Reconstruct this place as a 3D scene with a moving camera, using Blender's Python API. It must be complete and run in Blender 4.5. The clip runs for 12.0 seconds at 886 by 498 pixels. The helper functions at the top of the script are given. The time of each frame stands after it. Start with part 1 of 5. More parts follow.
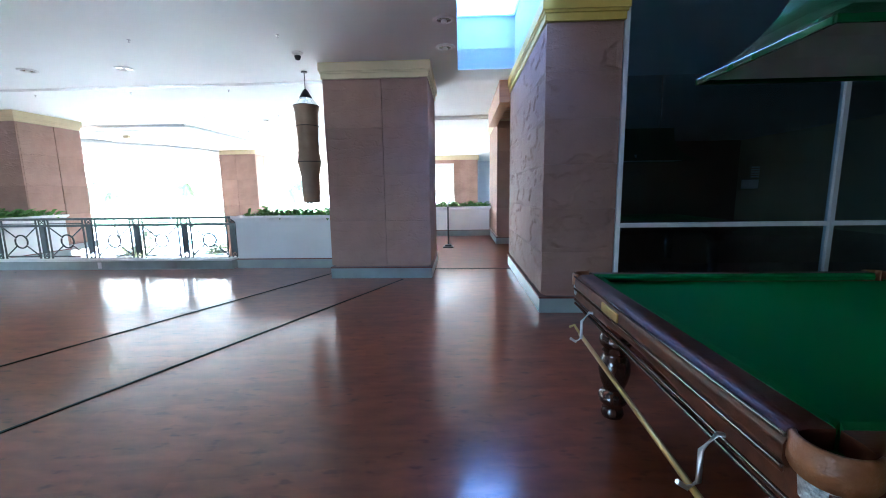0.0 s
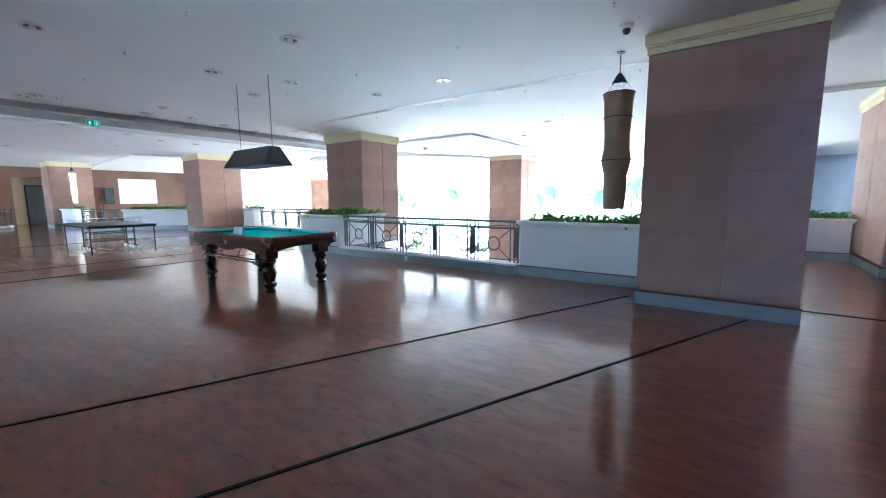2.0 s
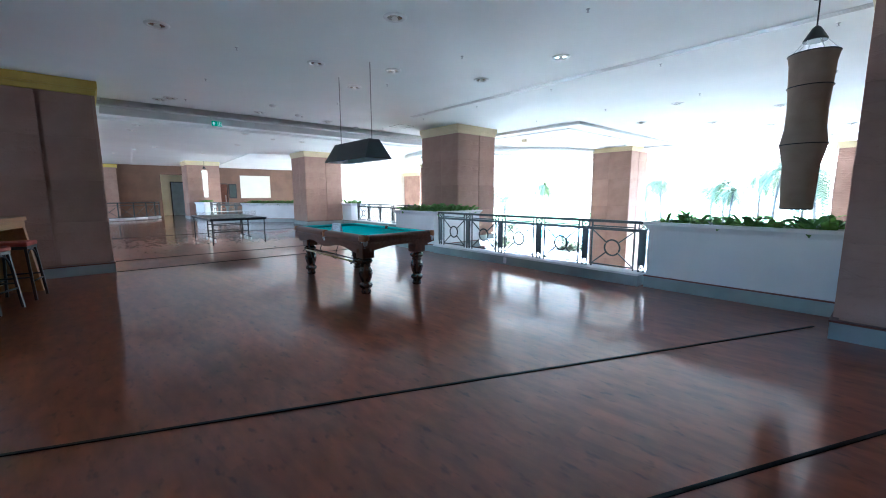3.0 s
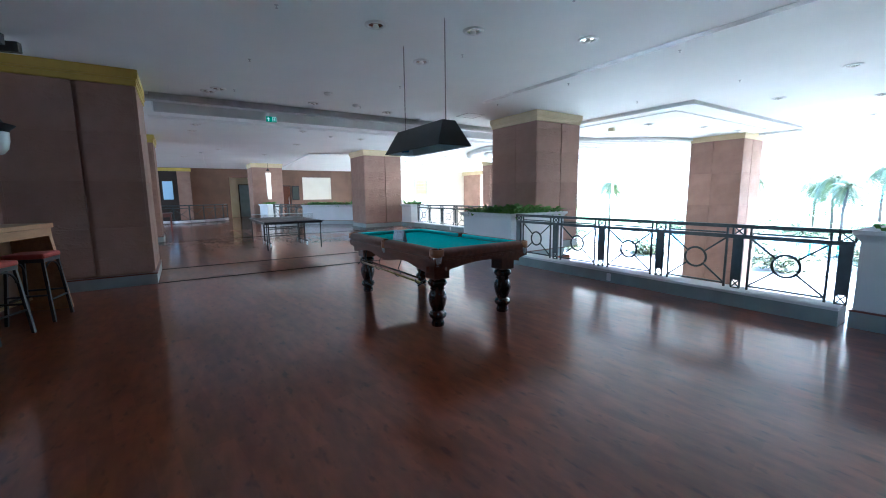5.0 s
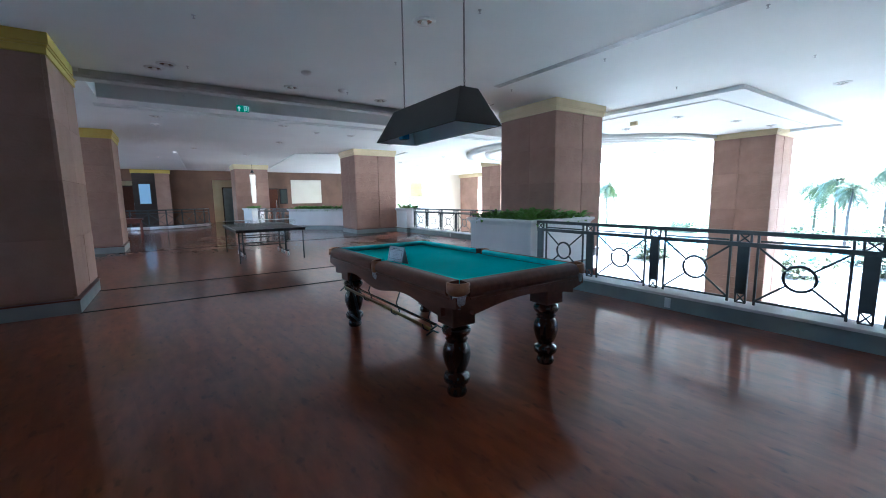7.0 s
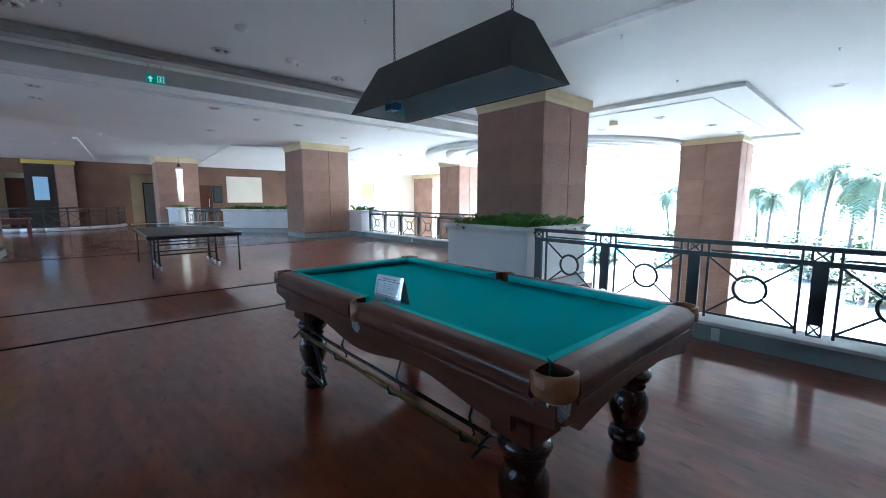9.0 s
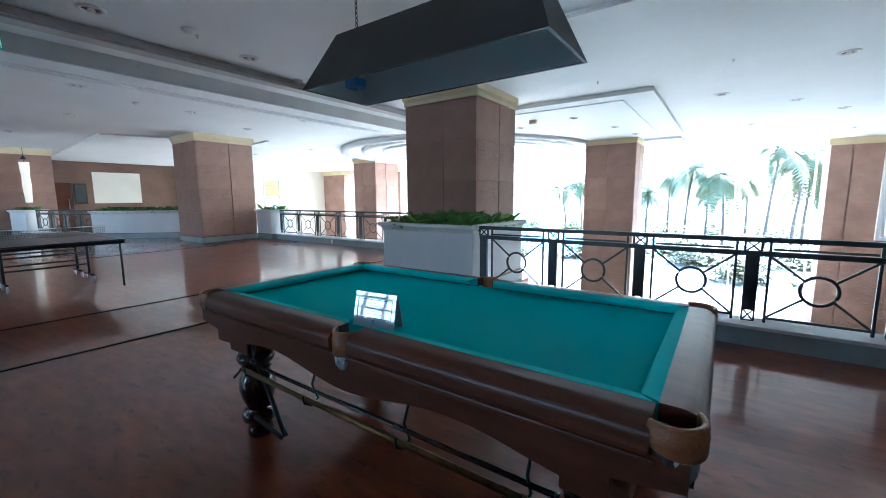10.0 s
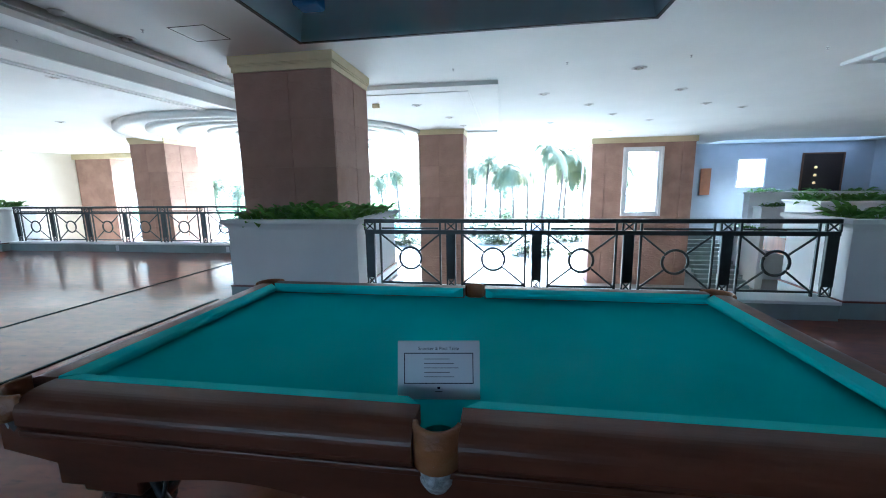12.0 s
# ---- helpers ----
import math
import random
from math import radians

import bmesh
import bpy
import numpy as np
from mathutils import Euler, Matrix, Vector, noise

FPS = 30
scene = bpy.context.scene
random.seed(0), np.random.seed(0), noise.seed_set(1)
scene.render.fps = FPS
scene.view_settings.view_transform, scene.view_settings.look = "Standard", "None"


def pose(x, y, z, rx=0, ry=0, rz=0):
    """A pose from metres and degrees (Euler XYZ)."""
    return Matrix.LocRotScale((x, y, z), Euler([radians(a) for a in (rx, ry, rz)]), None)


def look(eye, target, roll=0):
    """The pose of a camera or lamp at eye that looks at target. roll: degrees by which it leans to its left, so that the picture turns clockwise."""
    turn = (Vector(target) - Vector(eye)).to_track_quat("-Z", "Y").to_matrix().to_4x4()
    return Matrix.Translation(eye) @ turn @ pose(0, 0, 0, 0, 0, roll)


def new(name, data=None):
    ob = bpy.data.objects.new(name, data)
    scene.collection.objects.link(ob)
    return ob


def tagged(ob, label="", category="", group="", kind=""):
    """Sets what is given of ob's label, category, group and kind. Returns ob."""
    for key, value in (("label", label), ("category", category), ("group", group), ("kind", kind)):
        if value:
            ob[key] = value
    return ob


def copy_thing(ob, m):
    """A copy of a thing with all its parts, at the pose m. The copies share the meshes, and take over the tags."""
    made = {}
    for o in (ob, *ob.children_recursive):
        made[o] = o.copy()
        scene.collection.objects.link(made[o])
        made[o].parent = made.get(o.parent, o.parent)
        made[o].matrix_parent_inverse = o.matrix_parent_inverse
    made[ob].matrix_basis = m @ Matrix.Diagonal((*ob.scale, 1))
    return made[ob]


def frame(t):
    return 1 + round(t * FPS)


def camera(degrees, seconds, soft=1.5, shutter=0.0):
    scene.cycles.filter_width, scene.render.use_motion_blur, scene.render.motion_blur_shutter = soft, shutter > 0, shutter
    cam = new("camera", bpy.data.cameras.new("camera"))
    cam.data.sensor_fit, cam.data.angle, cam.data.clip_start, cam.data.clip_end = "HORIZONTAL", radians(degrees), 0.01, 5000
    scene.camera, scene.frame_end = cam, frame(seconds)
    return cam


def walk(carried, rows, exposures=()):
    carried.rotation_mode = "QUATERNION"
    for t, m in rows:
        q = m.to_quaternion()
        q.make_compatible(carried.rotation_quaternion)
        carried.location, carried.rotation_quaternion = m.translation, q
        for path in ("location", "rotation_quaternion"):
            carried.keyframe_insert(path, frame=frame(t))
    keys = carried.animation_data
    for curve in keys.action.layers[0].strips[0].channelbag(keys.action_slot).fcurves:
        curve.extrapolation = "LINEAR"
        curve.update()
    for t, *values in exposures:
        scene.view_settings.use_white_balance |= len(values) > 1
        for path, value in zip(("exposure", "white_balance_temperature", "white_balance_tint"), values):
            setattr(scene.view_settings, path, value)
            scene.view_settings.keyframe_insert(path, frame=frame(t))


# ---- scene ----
cam = camera(96.48, 12.0, 1.0)
PATH = [  # seconds, x, y, z, yaw, pitch, roll
    (0.0, -0.102, 0.010, 1.419, 2.51, -8.36, 0.83),
    (0.5, -0.372, 0.166, 1.419, 11.07, -7.91, 1.14),
    (1.0, -0.649, 0.325, 1.419, 22.24, -7.75, 1.01),
    (1.5, -0.935, 0.499, 1.423, 30.53, -7.61, 0.33),
    (2.0, -1.260, 0.682, 1.422, 36.16, -7.35, 0.40),
    (2.5, -1.591, 0.854, 1.421, 42.13, -7.79, 0.93),
    (3.0, -1.949, 1.045, 1.426, 48.65, -7.89, 0.17),
    (5.0, -3.393, 1.689, 1.408, 56.64, -7.80, 0.76),
    (5.5, -3.724, 1.863, 1.405, 56.93, -7.31, 0.97),
    (6.0, -4.078, 2.017, 1.396, 57.66, -7.45, 0.60),
    (6.5, -4.406, 2.163, 1.398, 56.54, -7.50, 0.83),
    (8.5, -5.737, 2.734, 1.390, 52.82, -6.34, 0.51),
    (9.0, -6.071, 2.746, 1.397, 48.27, -7.14, -0.08),
    (9.5, -6.357, 2.735, 1.383, 43.55, -7.28, -0.26),
    (10.0, -6.663, 2.746, 1.393, 35.25, -7.52, 0.40),
    (10.5, -6.945, 2.781, 1.399, 26.50, -8.22, 0.71),
    (11.0, -7.208, 2.856, 1.390, 19.81, -8.50, 0.72),
    (11.5, -7.458, 2.915, 1.388, 13.98, -8.69, 0.88),
    (12.0, -7.736, 2.968, 1.396, 8.66, -9.37, 0.79),
]
walk(cam, [(t, pose(x, y, z, 90 + pitch, roll, yaw)) for t, x, y, z, yaw, pitch, roll in PATH], [(0.0, 5.85, 4850, 2), (1.5, 5.5, 4750, 0), (3.0, 5.15, 4600, 0), (6.0, 4.6, 4600, 1), (9.0, 4.5, 4620, 0), (12.0, 4.3, 4620, -2)])

# ---- daylight ----
world = bpy.data.worlds.new("sky")
scene.world = world
world.use_nodes = True
wn = world.node_tree
sky = wn.nodes.new("ShaderNodeTexSky")
sky.sky_type, sky.sun_disc = "NISHITA", False
sky.sun_elevation, sky.sun_rotation = radians(42), radians(30)
sky.air_density, sky.dust_density = 1.0, 4.0
wn.links.new(sky.outputs["Color"], wn.nodes["Background"].inputs["Color"])
wn.nodes["Background"].inputs["Strength"].default_value = 0.15
sun = new("sun", bpy.data.lights.new("sun", "SUN"))
sun.data.energy, sun.data.angle, sun.data.color = 2.8, radians(0.6), (1.0, 0.95, 0.87)
SUN_EL, SUN_AZ = radians(42), radians(30)
sun.matrix_world = look((0, 0, 30), Vector((0, 0, 30)) - Vector((math.sin(SUN_AZ) * math.cos(SUN_EL), math.cos(SUN_AZ) * math.cos(SUN_EL), math.sin(SUN_EL))))

# fill lamps added as sky light in the wide unseen windows behind the hall
for x, wide, power in ((-27.5, 12.6, 28.0), (-14.0, 9.8, 9.0)):
    glow = new("window_fill", bpy.data.lights.new("window_fill", "AREA"))
    glow.data.shape, glow.data.size, glow.data.size_y = "RECTANGLE", wide, 1.7
    glow.data.energy, glow.data.color = power, (1.0, 0.96, 0.9)
    glow.matrix_world = look((x, -9.3, 2.2), (x, 0, 2.2))


# ---- materials ----
def material(name, colour, rough=0.6, metal=0.0, second=None, scale=6.0, bump=0.0, bump_scale=60.0, coat=0.0, stretch=(1, 1, 1), spec=0.5, vary=0.0):
    """A surface with large and fine variation between two colours, and fine relief."""
    m = bpy.data.materials.new(name)
    m.use_nodes = True
    nt = m.node_tree
    b = nt.nodes["Principled BSDF"]
    b.inputs["Roughness"].default_value, b.inputs["Metallic"].default_value = rough, metal
    b.inputs["Coat Weight"].default_value, b.inputs["Specular IOR Level"].default_value = coat, spec
    b.inputs["Coat Roughness"].default_value = 0.12
    co = nt.nodes.new("ShaderNodeTexCoord")
    mp = nt.nodes.new("ShaderNodeMapping")
    mp.inputs["Scale"].default_value = stretch
    nt.links.new(co.outputs["Object"], mp.inputs["Vector"])
    if second is None:
        second = tuple(c * 0.82 for c in colour)
    big = nt.nodes.new("ShaderNodeTexNoise")
    big.inputs["Scale"].default_value, big.inputs["Detail"].default_value = scale, 5
    nt.links.new(mp.outputs["Vector"], big.inputs["Vector"])
    ramp = nt.nodes.new("ShaderNodeMapRange")
    ramp.inputs["From Min"].default_value, ramp.inputs["From Max"].default_value = 0.35, 0.65
    nt.links.new(big.outputs["Fac"], ramp.inputs["Value"])
    mix = nt.nodes.new("ShaderNodeMix")
    mix.data_type = "RGBA"
    mix.inputs["A"].default_value, mix.inputs["B"].default_value = (*colour, 1), (*second, 1)
    nt.links.new(ramp.outputs["Result"], mix.inputs["Factor"])
    out = mix.outputs["Result"]
    if vary:
        info = nt.nodes.new("ShaderNodeObjectInfo")
        rng = nt.nodes.new("ShaderNodeMapRange")
        rng.inputs["To Min"].default_value, rng.inputs["To Max"].default_value = 1 - vary, 1 + vary
        nt.links.new(info.outputs["Random"], rng.inputs["Value"])
        hsv = nt.nodes.new("ShaderNodeHueSaturation")
        nt.links.new(rng.outputs["Result"], hsv.inputs["Value"])
        nt.links.new(out, hsv.inputs["Color"])
        out = hsv.outputs["Color"]
    nt.links.new(out, b.inputs["Base Color"])
    fine = nt.nodes.new("ShaderNodeTexNoise")
    fine.inputs["Scale"].default_value, fine.inputs["Detail"].default_value = bump_scale, 4
    nt.links.new(mp.outputs["Vector"], fine.inputs["Vector"])
    rr = nt.nodes.new("ShaderNodeMapRange")
    rr.inputs["To Min"].default_value, rr.inputs["To Max"].default_value = max(rough - 0.07, 0.02), min(rough + 0.07, 1)
    nt.links.new(fine.outputs["Fac"], rr.inputs["Value"])
    nt.links.new(rr.outputs["Result"], b.inputs["Roughness"])
    if bump:
        bp = nt.nodes.new("ShaderNodeBump")
        bp.inputs["Strength"].default_value, bp.inputs["Distance"].default_value = min(bump, 1.0), 0.01
        nt.links.new(fine.outputs["Fac"], bp.inputs["Height"])
        nt.links.new(bp.outputs["Normal"], b.inputs["Normal"])
    return m


def sandstone(name, a, b, rough_relief):
    """Red sandstone slabs: clouded colour, faint bedding, chips and hollows."""
    m = material(name, a, 0.8, second=b, scale=1.6, bump=0.35, bump_scale=45, spec=0.3, vary=0.1)
    nt = m.node_tree
    co = nt.nodes["Texture Coordinate"]
    mp = nt.nodes.new("ShaderNodeMapping")
    mp.inputs["Scale"].default_value = (1.2, 1.2, 3.6)
    nt.links.new(co.outputs["Object"], mp.inputs["Vector"])
    n2 = nt.nodes.new("ShaderNodeTexNoise")
    n2.inputs["Scale"].default_value, n2.inputs["Detail"].default_value = 2.2, 7
    n2.inputs["Distortion"].default_value = 1.4
    nt.links.new(mp.outputs["Vector"], n2.inputs["Vector"])
    ridge = nt.nodes.new("ShaderNodeMapRange")
    ridge.inputs["From Min"].default_value, ridge.inputs["From Max"].default_value = 0.5, 0.66
    nt.links.new(n2.outputs["Fac"], ridge.inputs["Value"])
    bp = nt.nodes.new("ShaderNodeBump")
    bp.inputs["Strength"].default_value, bp.inputs["Distance"].default_value = rough_relief, 0.03
    nt.links.new(ridge.outputs["Result"], bp.inputs["Height"])
    old = [n for n in nt.nodes if n.type == "BUMP" and n != bp][0]
    nt.links.new(bp.outputs["Normal"], old.inputs["Normal"])
    return m


def parquet(name):
    """Dark red-brown lacquered laminate: soft streaks, dark knots and clouds under a satin lacquer."""
    m = bpy.data.materials.new(name)
    m.use_nodes = True
    nt = m.node_tree
    b = nt.nodes["Principled BSDF"]
    co = nt.nodes.new("ShaderNodeTexCoord")

    def layer(stretch, scale, detail, lo, hi):
        mp = nt.nodes.new("ShaderNodeMapping")
        mp.inputs["Scale"].default_value = stretch
        mp.inputs["Rotation"].default_value = (0, 0, radians(-9))
        nt.links.new(co.outputs["Object"], mp.inputs["Vector"])
        n = nt.nodes.new("ShaderNodeTexNoise")
        n.inputs["Scale"].default_value, n.inputs["Detail"].default_value = scale, detail
        nt.links.new(mp.outputs["Vector"], n.inputs["Vector"])
        r = nt.nodes.new("ShaderNodeMapRange")
        r.inputs["From Min"].default_value, r.inputs["From Max"].default_value = lo, hi
        nt.links.new(n.outputs["Fac"], r.inputs["Value"])
        return n, r

    _, streak = layer((3.2, 9.0, 1), 1.3, 4, 0.36, 0.66)
    _, knot = layer((4.2, 10.0, 1), 1.7, 2, 0.6, 0.72)
    cloud, tone = layer((1, 1, 1), 0.5, 3, 0.3, 0.7)
    mix = nt.nodes.new("ShaderNodeMix")
    mix.data_type = "RGBA"
    mix.inputs["A"].default_value, mix.inputs["B"].default_value = (0.24, 0.066, 0.027, 1), (0.175, 0.046, 0.02, 1)
    nt.links.new(streak.outputs["Result"], mix.inputs["Factor"])
    dark = nt.nodes.new("ShaderNodeMix")
    dark.data_type = "RGBA"
    dark.inputs["B"].default_value = (0.085, 0.024, 0.013, 1)
    nt.links.new(mix.outputs["Result"], dark.inputs["A"])
    half = nt.nodes.new("ShaderNodeMath")
    half.operation = "MULTIPLY"
    half.inputs[1].default_value = 0.65
    nt.links.new(knot.outputs["Result"], half.inputs[0])
    nt.links.new(half.outputs[0], dark.inputs["Factor"])
    rng = nt.nodes.new("ShaderNodeMapRange")
    rng.inputs["To Min"].default_value, rng.inputs["To Max"].default_value = 0.85, 1.15
    nt.links.new(tone.outputs["Result"], rng.inputs["Value"])
    # boards of slightly different tone, laid in staggered rows
    turn = nt.nodes.new("ShaderNodeMapping")
    turn.inputs["Rotation"].default_value = (0, 0, radians(-9))
    nt.links.new(co.outputs["Object"], turn.inputs["Vector"])
    rows = nt.nodes.new("ShaderNodeTexBrick")
    rows.inputs["Scale"].default_value, rows.inputs["Mortar Size"].default_value = 1.0, 0.0
    rows.inputs["Brick Width"].default_value, rows.inputs["Row Height"].default_value = 0.85, 0.13
    rows.inputs["Color1"].default_value, rows.inputs["Color2"].default_value = (0.9, 0.9, 0.9, 1), (1.08, 1.08, 1.08, 1)
    nt.links.new(turn.outputs["Vector"], rows.inputs["Vector"])
    board = nt.nodes.new("ShaderNodeMath")
    board.operation = "MULTIPLY"
    nt.links.new(rng.outputs["Result"], board.inputs[0])
    nt.links.new(rows.outputs["Color"], board.inputs[1])
    hsv = nt.nodes.new("ShaderNodeHueSaturation")
    nt.links.new(dark.outputs["Result"], hsv.inputs["Color"])
    nt.links.new(board.outputs[0], hsv.inputs["Value"])
    nt.links.new(hsv.outputs["Color"], b.inputs["Base Color"])
    rr = nt.nodes.new("ShaderNodeMapRange")
    rr.inputs["To Min"].default_value, rr.inputs["To Max"].default_value = 0.09, 0.15
    nt.links.new(cloud.outputs["Fac"], rr.inputs["Value"])
    nt.links.new(rr.outputs["Result"], b.inputs["Roughness"])
    b.inputs["Specular IOR Level"].default_value = 0.65
    b.inputs["Coat Weight"].default_value, b.inputs["Coat Roughness"].default_value = 0.38, 0.3
    return m


def glass(name, tint=(1, 1, 1), rough=0.0):
    m = bpy.data.materials.new(name)
    m.use_nodes = True
    b = m.node_tree.nodes["Principled BSDF"]
    b.inputs["Base Color"].default_value = (*tint, 1)
    b.inputs["Transmission Weight"].default_value, b.inputs["Roughness"].default_value, b.inputs["IOR"].default_value = 1.0, rough, 1.45
    return m


def glowing(name, colour, strength):
    m = bpy.data.materials.new(name)
    m.use_nodes = True
    b = m.node_tree.nodes["Principled BSDF"]
    b.inputs["Base Color"].default_value, b.inputs["Roughness"].default_value = (*colour, 1), 0.4
    b.inputs["Emission Color"].default_value, b.inputs["Emission Strength"].default_value = (*colour, 1), strength
    return m


FLOOR = parquet("lacquered_parquet")
STRIP = material("dark_inlay", (0.012, 0.009, 0.008), 0.7, spec=0.15)
# greyer than the ceiling paint: shade on the recess risers put into the colour
SHADE_MOULD = material("shade_grey_moulding", (0.55, 0.55, 0.54), 0.75, second=(0.49, 0.49, 0.48), scale=1.5, bump=0.05)
PAINT = material("ceiling_paint", (0.80, 0.82, 0.81), 0.8, second=(0.765, 0.785, 0.775), scale=0.8, bump=0.05, bump_scale=120)
CREAM = material("cream_plaster", (0.70, 0.60, 0.38), 0.65, second=(0.64, 0.54, 0.33), scale=2.0, bump=0.08)
YELLOW = material("yellow_plaster", (0.58, 0.44, 0.09), 0.55, second=(0.52, 0.38, 0.07), scale=2.0, bump=0.08)
WHITE = material("white_plaster", (0.76, 0.77, 0.79), 0.7, second=(0.70, 0.71, 0.73), scale=1.5, bump=0.1, bump_scale=80)
STONE = sandstone("pink_sandstone", (0.395, 0.255, 0.2), (0.305, 0.193, 0.15), 0.3)
ROUGH_STONE = sandstone("hewn_sandstone", (0.31, 0.188, 0.138), (0.24, 0.142, 0.102), 0.2)
TILE = material("grey_tile", (0.30, 0.34, 0.34), 0.37, second=(0.24, 0.28, 0.28), scale=3, bump=0.05)
RED_TRIM = material("red_brown_trim", (0.16, 0.05, 0.035), 0.4, second=(0.11, 0.035, 0.025), scale=8)
IRON = material("dark_iron", (0.035, 0.043, 0.046), 0.37, metal=0.3, second=(0.05, 0.06, 0.064), scale=9, bump=0.1)
BLACK = material("black_metal", (0.02, 0.02, 0.021), 0.5, metal=0.2, scale=8)
WOOD = material("polished_dark_wood", (0.105, 0.034, 0.016), 0.37, second=(0.062, 0.021, 0.011), scale=4, bump=0.05, bump_scale=30, spec=0.2, stretch=(1.2, 6, 6))
POOL_WOOD = material("dark_table_wood", (0.135, 0.048, 0.026), 0.37, second=(0.09, 0.033, 0.018), scale=4, bump=0.03, bump_scale=30, spec=0.4, stretch=(1.2, 6, 6))
ROD_BRASS = material("dulled_brass", (0.36, 0.25, 0.10), 0.36, metal=1.0, second=(0.20, 0.14, 0.06), scale=14)
LEG_WOOD = material("turned_dark_wood", (0.05, 0.02, 0.012), 0.18, second=(0.03, 0.012, 0.008), scale=5, bump=0.06, bump_scale=30, coat=0.5, stretch=(5, 5, 1))
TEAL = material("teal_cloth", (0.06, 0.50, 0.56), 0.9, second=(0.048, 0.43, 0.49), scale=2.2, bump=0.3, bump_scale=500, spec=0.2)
# cushion cloth lighter than the bed: window light on the cushions put into colour
TEAL_LIT_EDGE = material("teal_lit_cushion_cloth", (0.12, 0.62, 0.66), 0.85, second=(0.09, 0.54, 0.58), scale=6, bump=0.3, bump_scale=400, spec=0.2)
GREEN = material("green_cloth", (0.004, 0.09, 0.014), 0.9, second=(0.004, 0.074, 0.011), scale=3, bump=0.3, bump_scale=500, spec=0.2)
for m in (TEAL, TEAL_LIT_EDGE, GREEN):
    m.node_tree.nodes["Principled BSDF"].inputs["Sheen Weight"].default_value = 0.25 if m == GREEN else 0.5
    m.node_tree.nodes["Principled BSDF"].inputs["Sheen Roughness"].default_value = 0.5
    m.node_tree.nodes["Principled BSDF"].inputs["Sheen Tint"].default_value = (0.12, 0.85, 0.8, 1) if m != GREEN else (0.1, 0.8, 0.15, 1)
LEATHER = material("tan_leather", (0.36, 0.155, 0.062), 0.4, second=(0.23, 0.09, 0.036), scale=12, bump=0.3, bump_scale=90)
NET = material("white_net", (0.62, 0.64, 0.66), 0.9, second=(0.3, 0.32, 0.34), scale=70, bump=0.8, bump_scale=120)
BRASS = material("brass", (0.62, 0.44, 0.16), 0.42, metal=1.0, second=(0.5, 0.34, 0.11), scale=10)
STEEL = material("brushed_steel", (0.55, 0.56, 0.57), 0.36, metal=1.0, scale=10)
PAPER = material("laminated_paper", (0.66, 0.66, 0.74), 0.38, second=(0.63, 0.63, 0.71), scale=4, spec=1.0, coat=1.0)
PAPER.node_tree.nodes["Principled BSDF"].inputs["Coat Roughness"].default_value = 0.02
PAPER.node_tree.nodes["Principled BSDF"].inputs["Coat IOR"].default_value = 1.9
INK = material("dark_ink", (0.015, 0.015, 0.05), 0.6)
LEAF = material("leaf_green", (0.07, 0.18, 0.03), 0.45, second=(0.12, 0.25, 0.05), scale=5, bump=0.15, vary=0.35)
def leafy(m, colour, share):
    """Lets light through the leaves of m."""
    nt = m.node_tree
    tr = nt.nodes.new("ShaderNodeBsdfTranslucent")
    tr.inputs["Color"].default_value = (*colour, 1)
    mix = nt.nodes.new("ShaderNodeMixShader")
    mix.inputs["Fac"].default_value = share
    nt.links.new(nt.nodes["Principled BSDF"].outputs["BSDF"], mix.inputs[1])
    nt.links.new(tr.outputs["BSDF"], mix.inputs[2])
    nt.links.new(mix.outputs["Shader"], nt.nodes["Material Output"].inputs["Surface"])
    return m


leafy(LEAF, (0.16, 0.32, 0.05), 0.45)
SOIL = material("soil", (0.05, 0.035, 0.025), 0.95, bump=0.8, bump_scale=40)
OAK = material("honey_wood", (0.42, 0.22, 0.09), 0.4, second=(0.33, 0.165, 0.065), scale=3, bump=0.1, bump_scale=30, stretch=(1, 8, 8), coat=0.2)
RED_PAD = material("red_pad", (0.42, 0.085, 0.06), 0.75, second=(0.34, 0.065, 0.048), scale=9, bump=0.3, bump_scale=150)
WICKER = material("woven_fabric", (0.34, 0.26, 0.19), 0.85, second=(0.28, 0.21, 0.15), scale=5, bump=0.6, bump_scale=160)
BROWN = material("brown_panelling", (0.15, 0.078, 0.043), 0.55, second=(0.115, 0.058, 0.032), scale=1.5, bump=0.1)
PAVE = material("pale_paving", (0.37, 0.355, 0.33), 0.7, second=(0.30, 0.285, 0.265), scale=0.7, bump=0.2, bump_scale=12)
BLUE_PAINT = material("pale_blue_plaster", (0.47, 0.50, 0.55), 0.8, second=(0.43, 0.46, 0.51), scale=1.2)
DARK_TIMBER = material("dark_timber", (0.035, 0.02, 0.013), 0.6, second=(0.022, 0.013, 0.009), scale=3, bump=0.2, stretch=(8, 1, 8))
PALE = material("pale_cream_plaster", (0.74, 0.70, 0.60), 0.75, second=(0.70, 0.66, 0.56), scale=1.2, bump=0.05)
BLIND = material("yellow_blind", (0.55, 0.48, 0.20), 0.8, second=(0.48, 0.42, 0.17), scale=6)
PANE = glass("clear_glass", (0.96, 0.98, 1.0))
SHOP_GLASS = glass("blue_coated_glass", (0.6, 0.75, 0.88))
SHOP_GLASS.node_tree.nodes["Principled BSDF"].inputs["IOR"].default_value = 2.8
SHOP_GLASS.node_tree.nodes["Principled BSDF"].inputs["Specular Tint"].default_value = (0.3, 0.65, 1.0, 1)


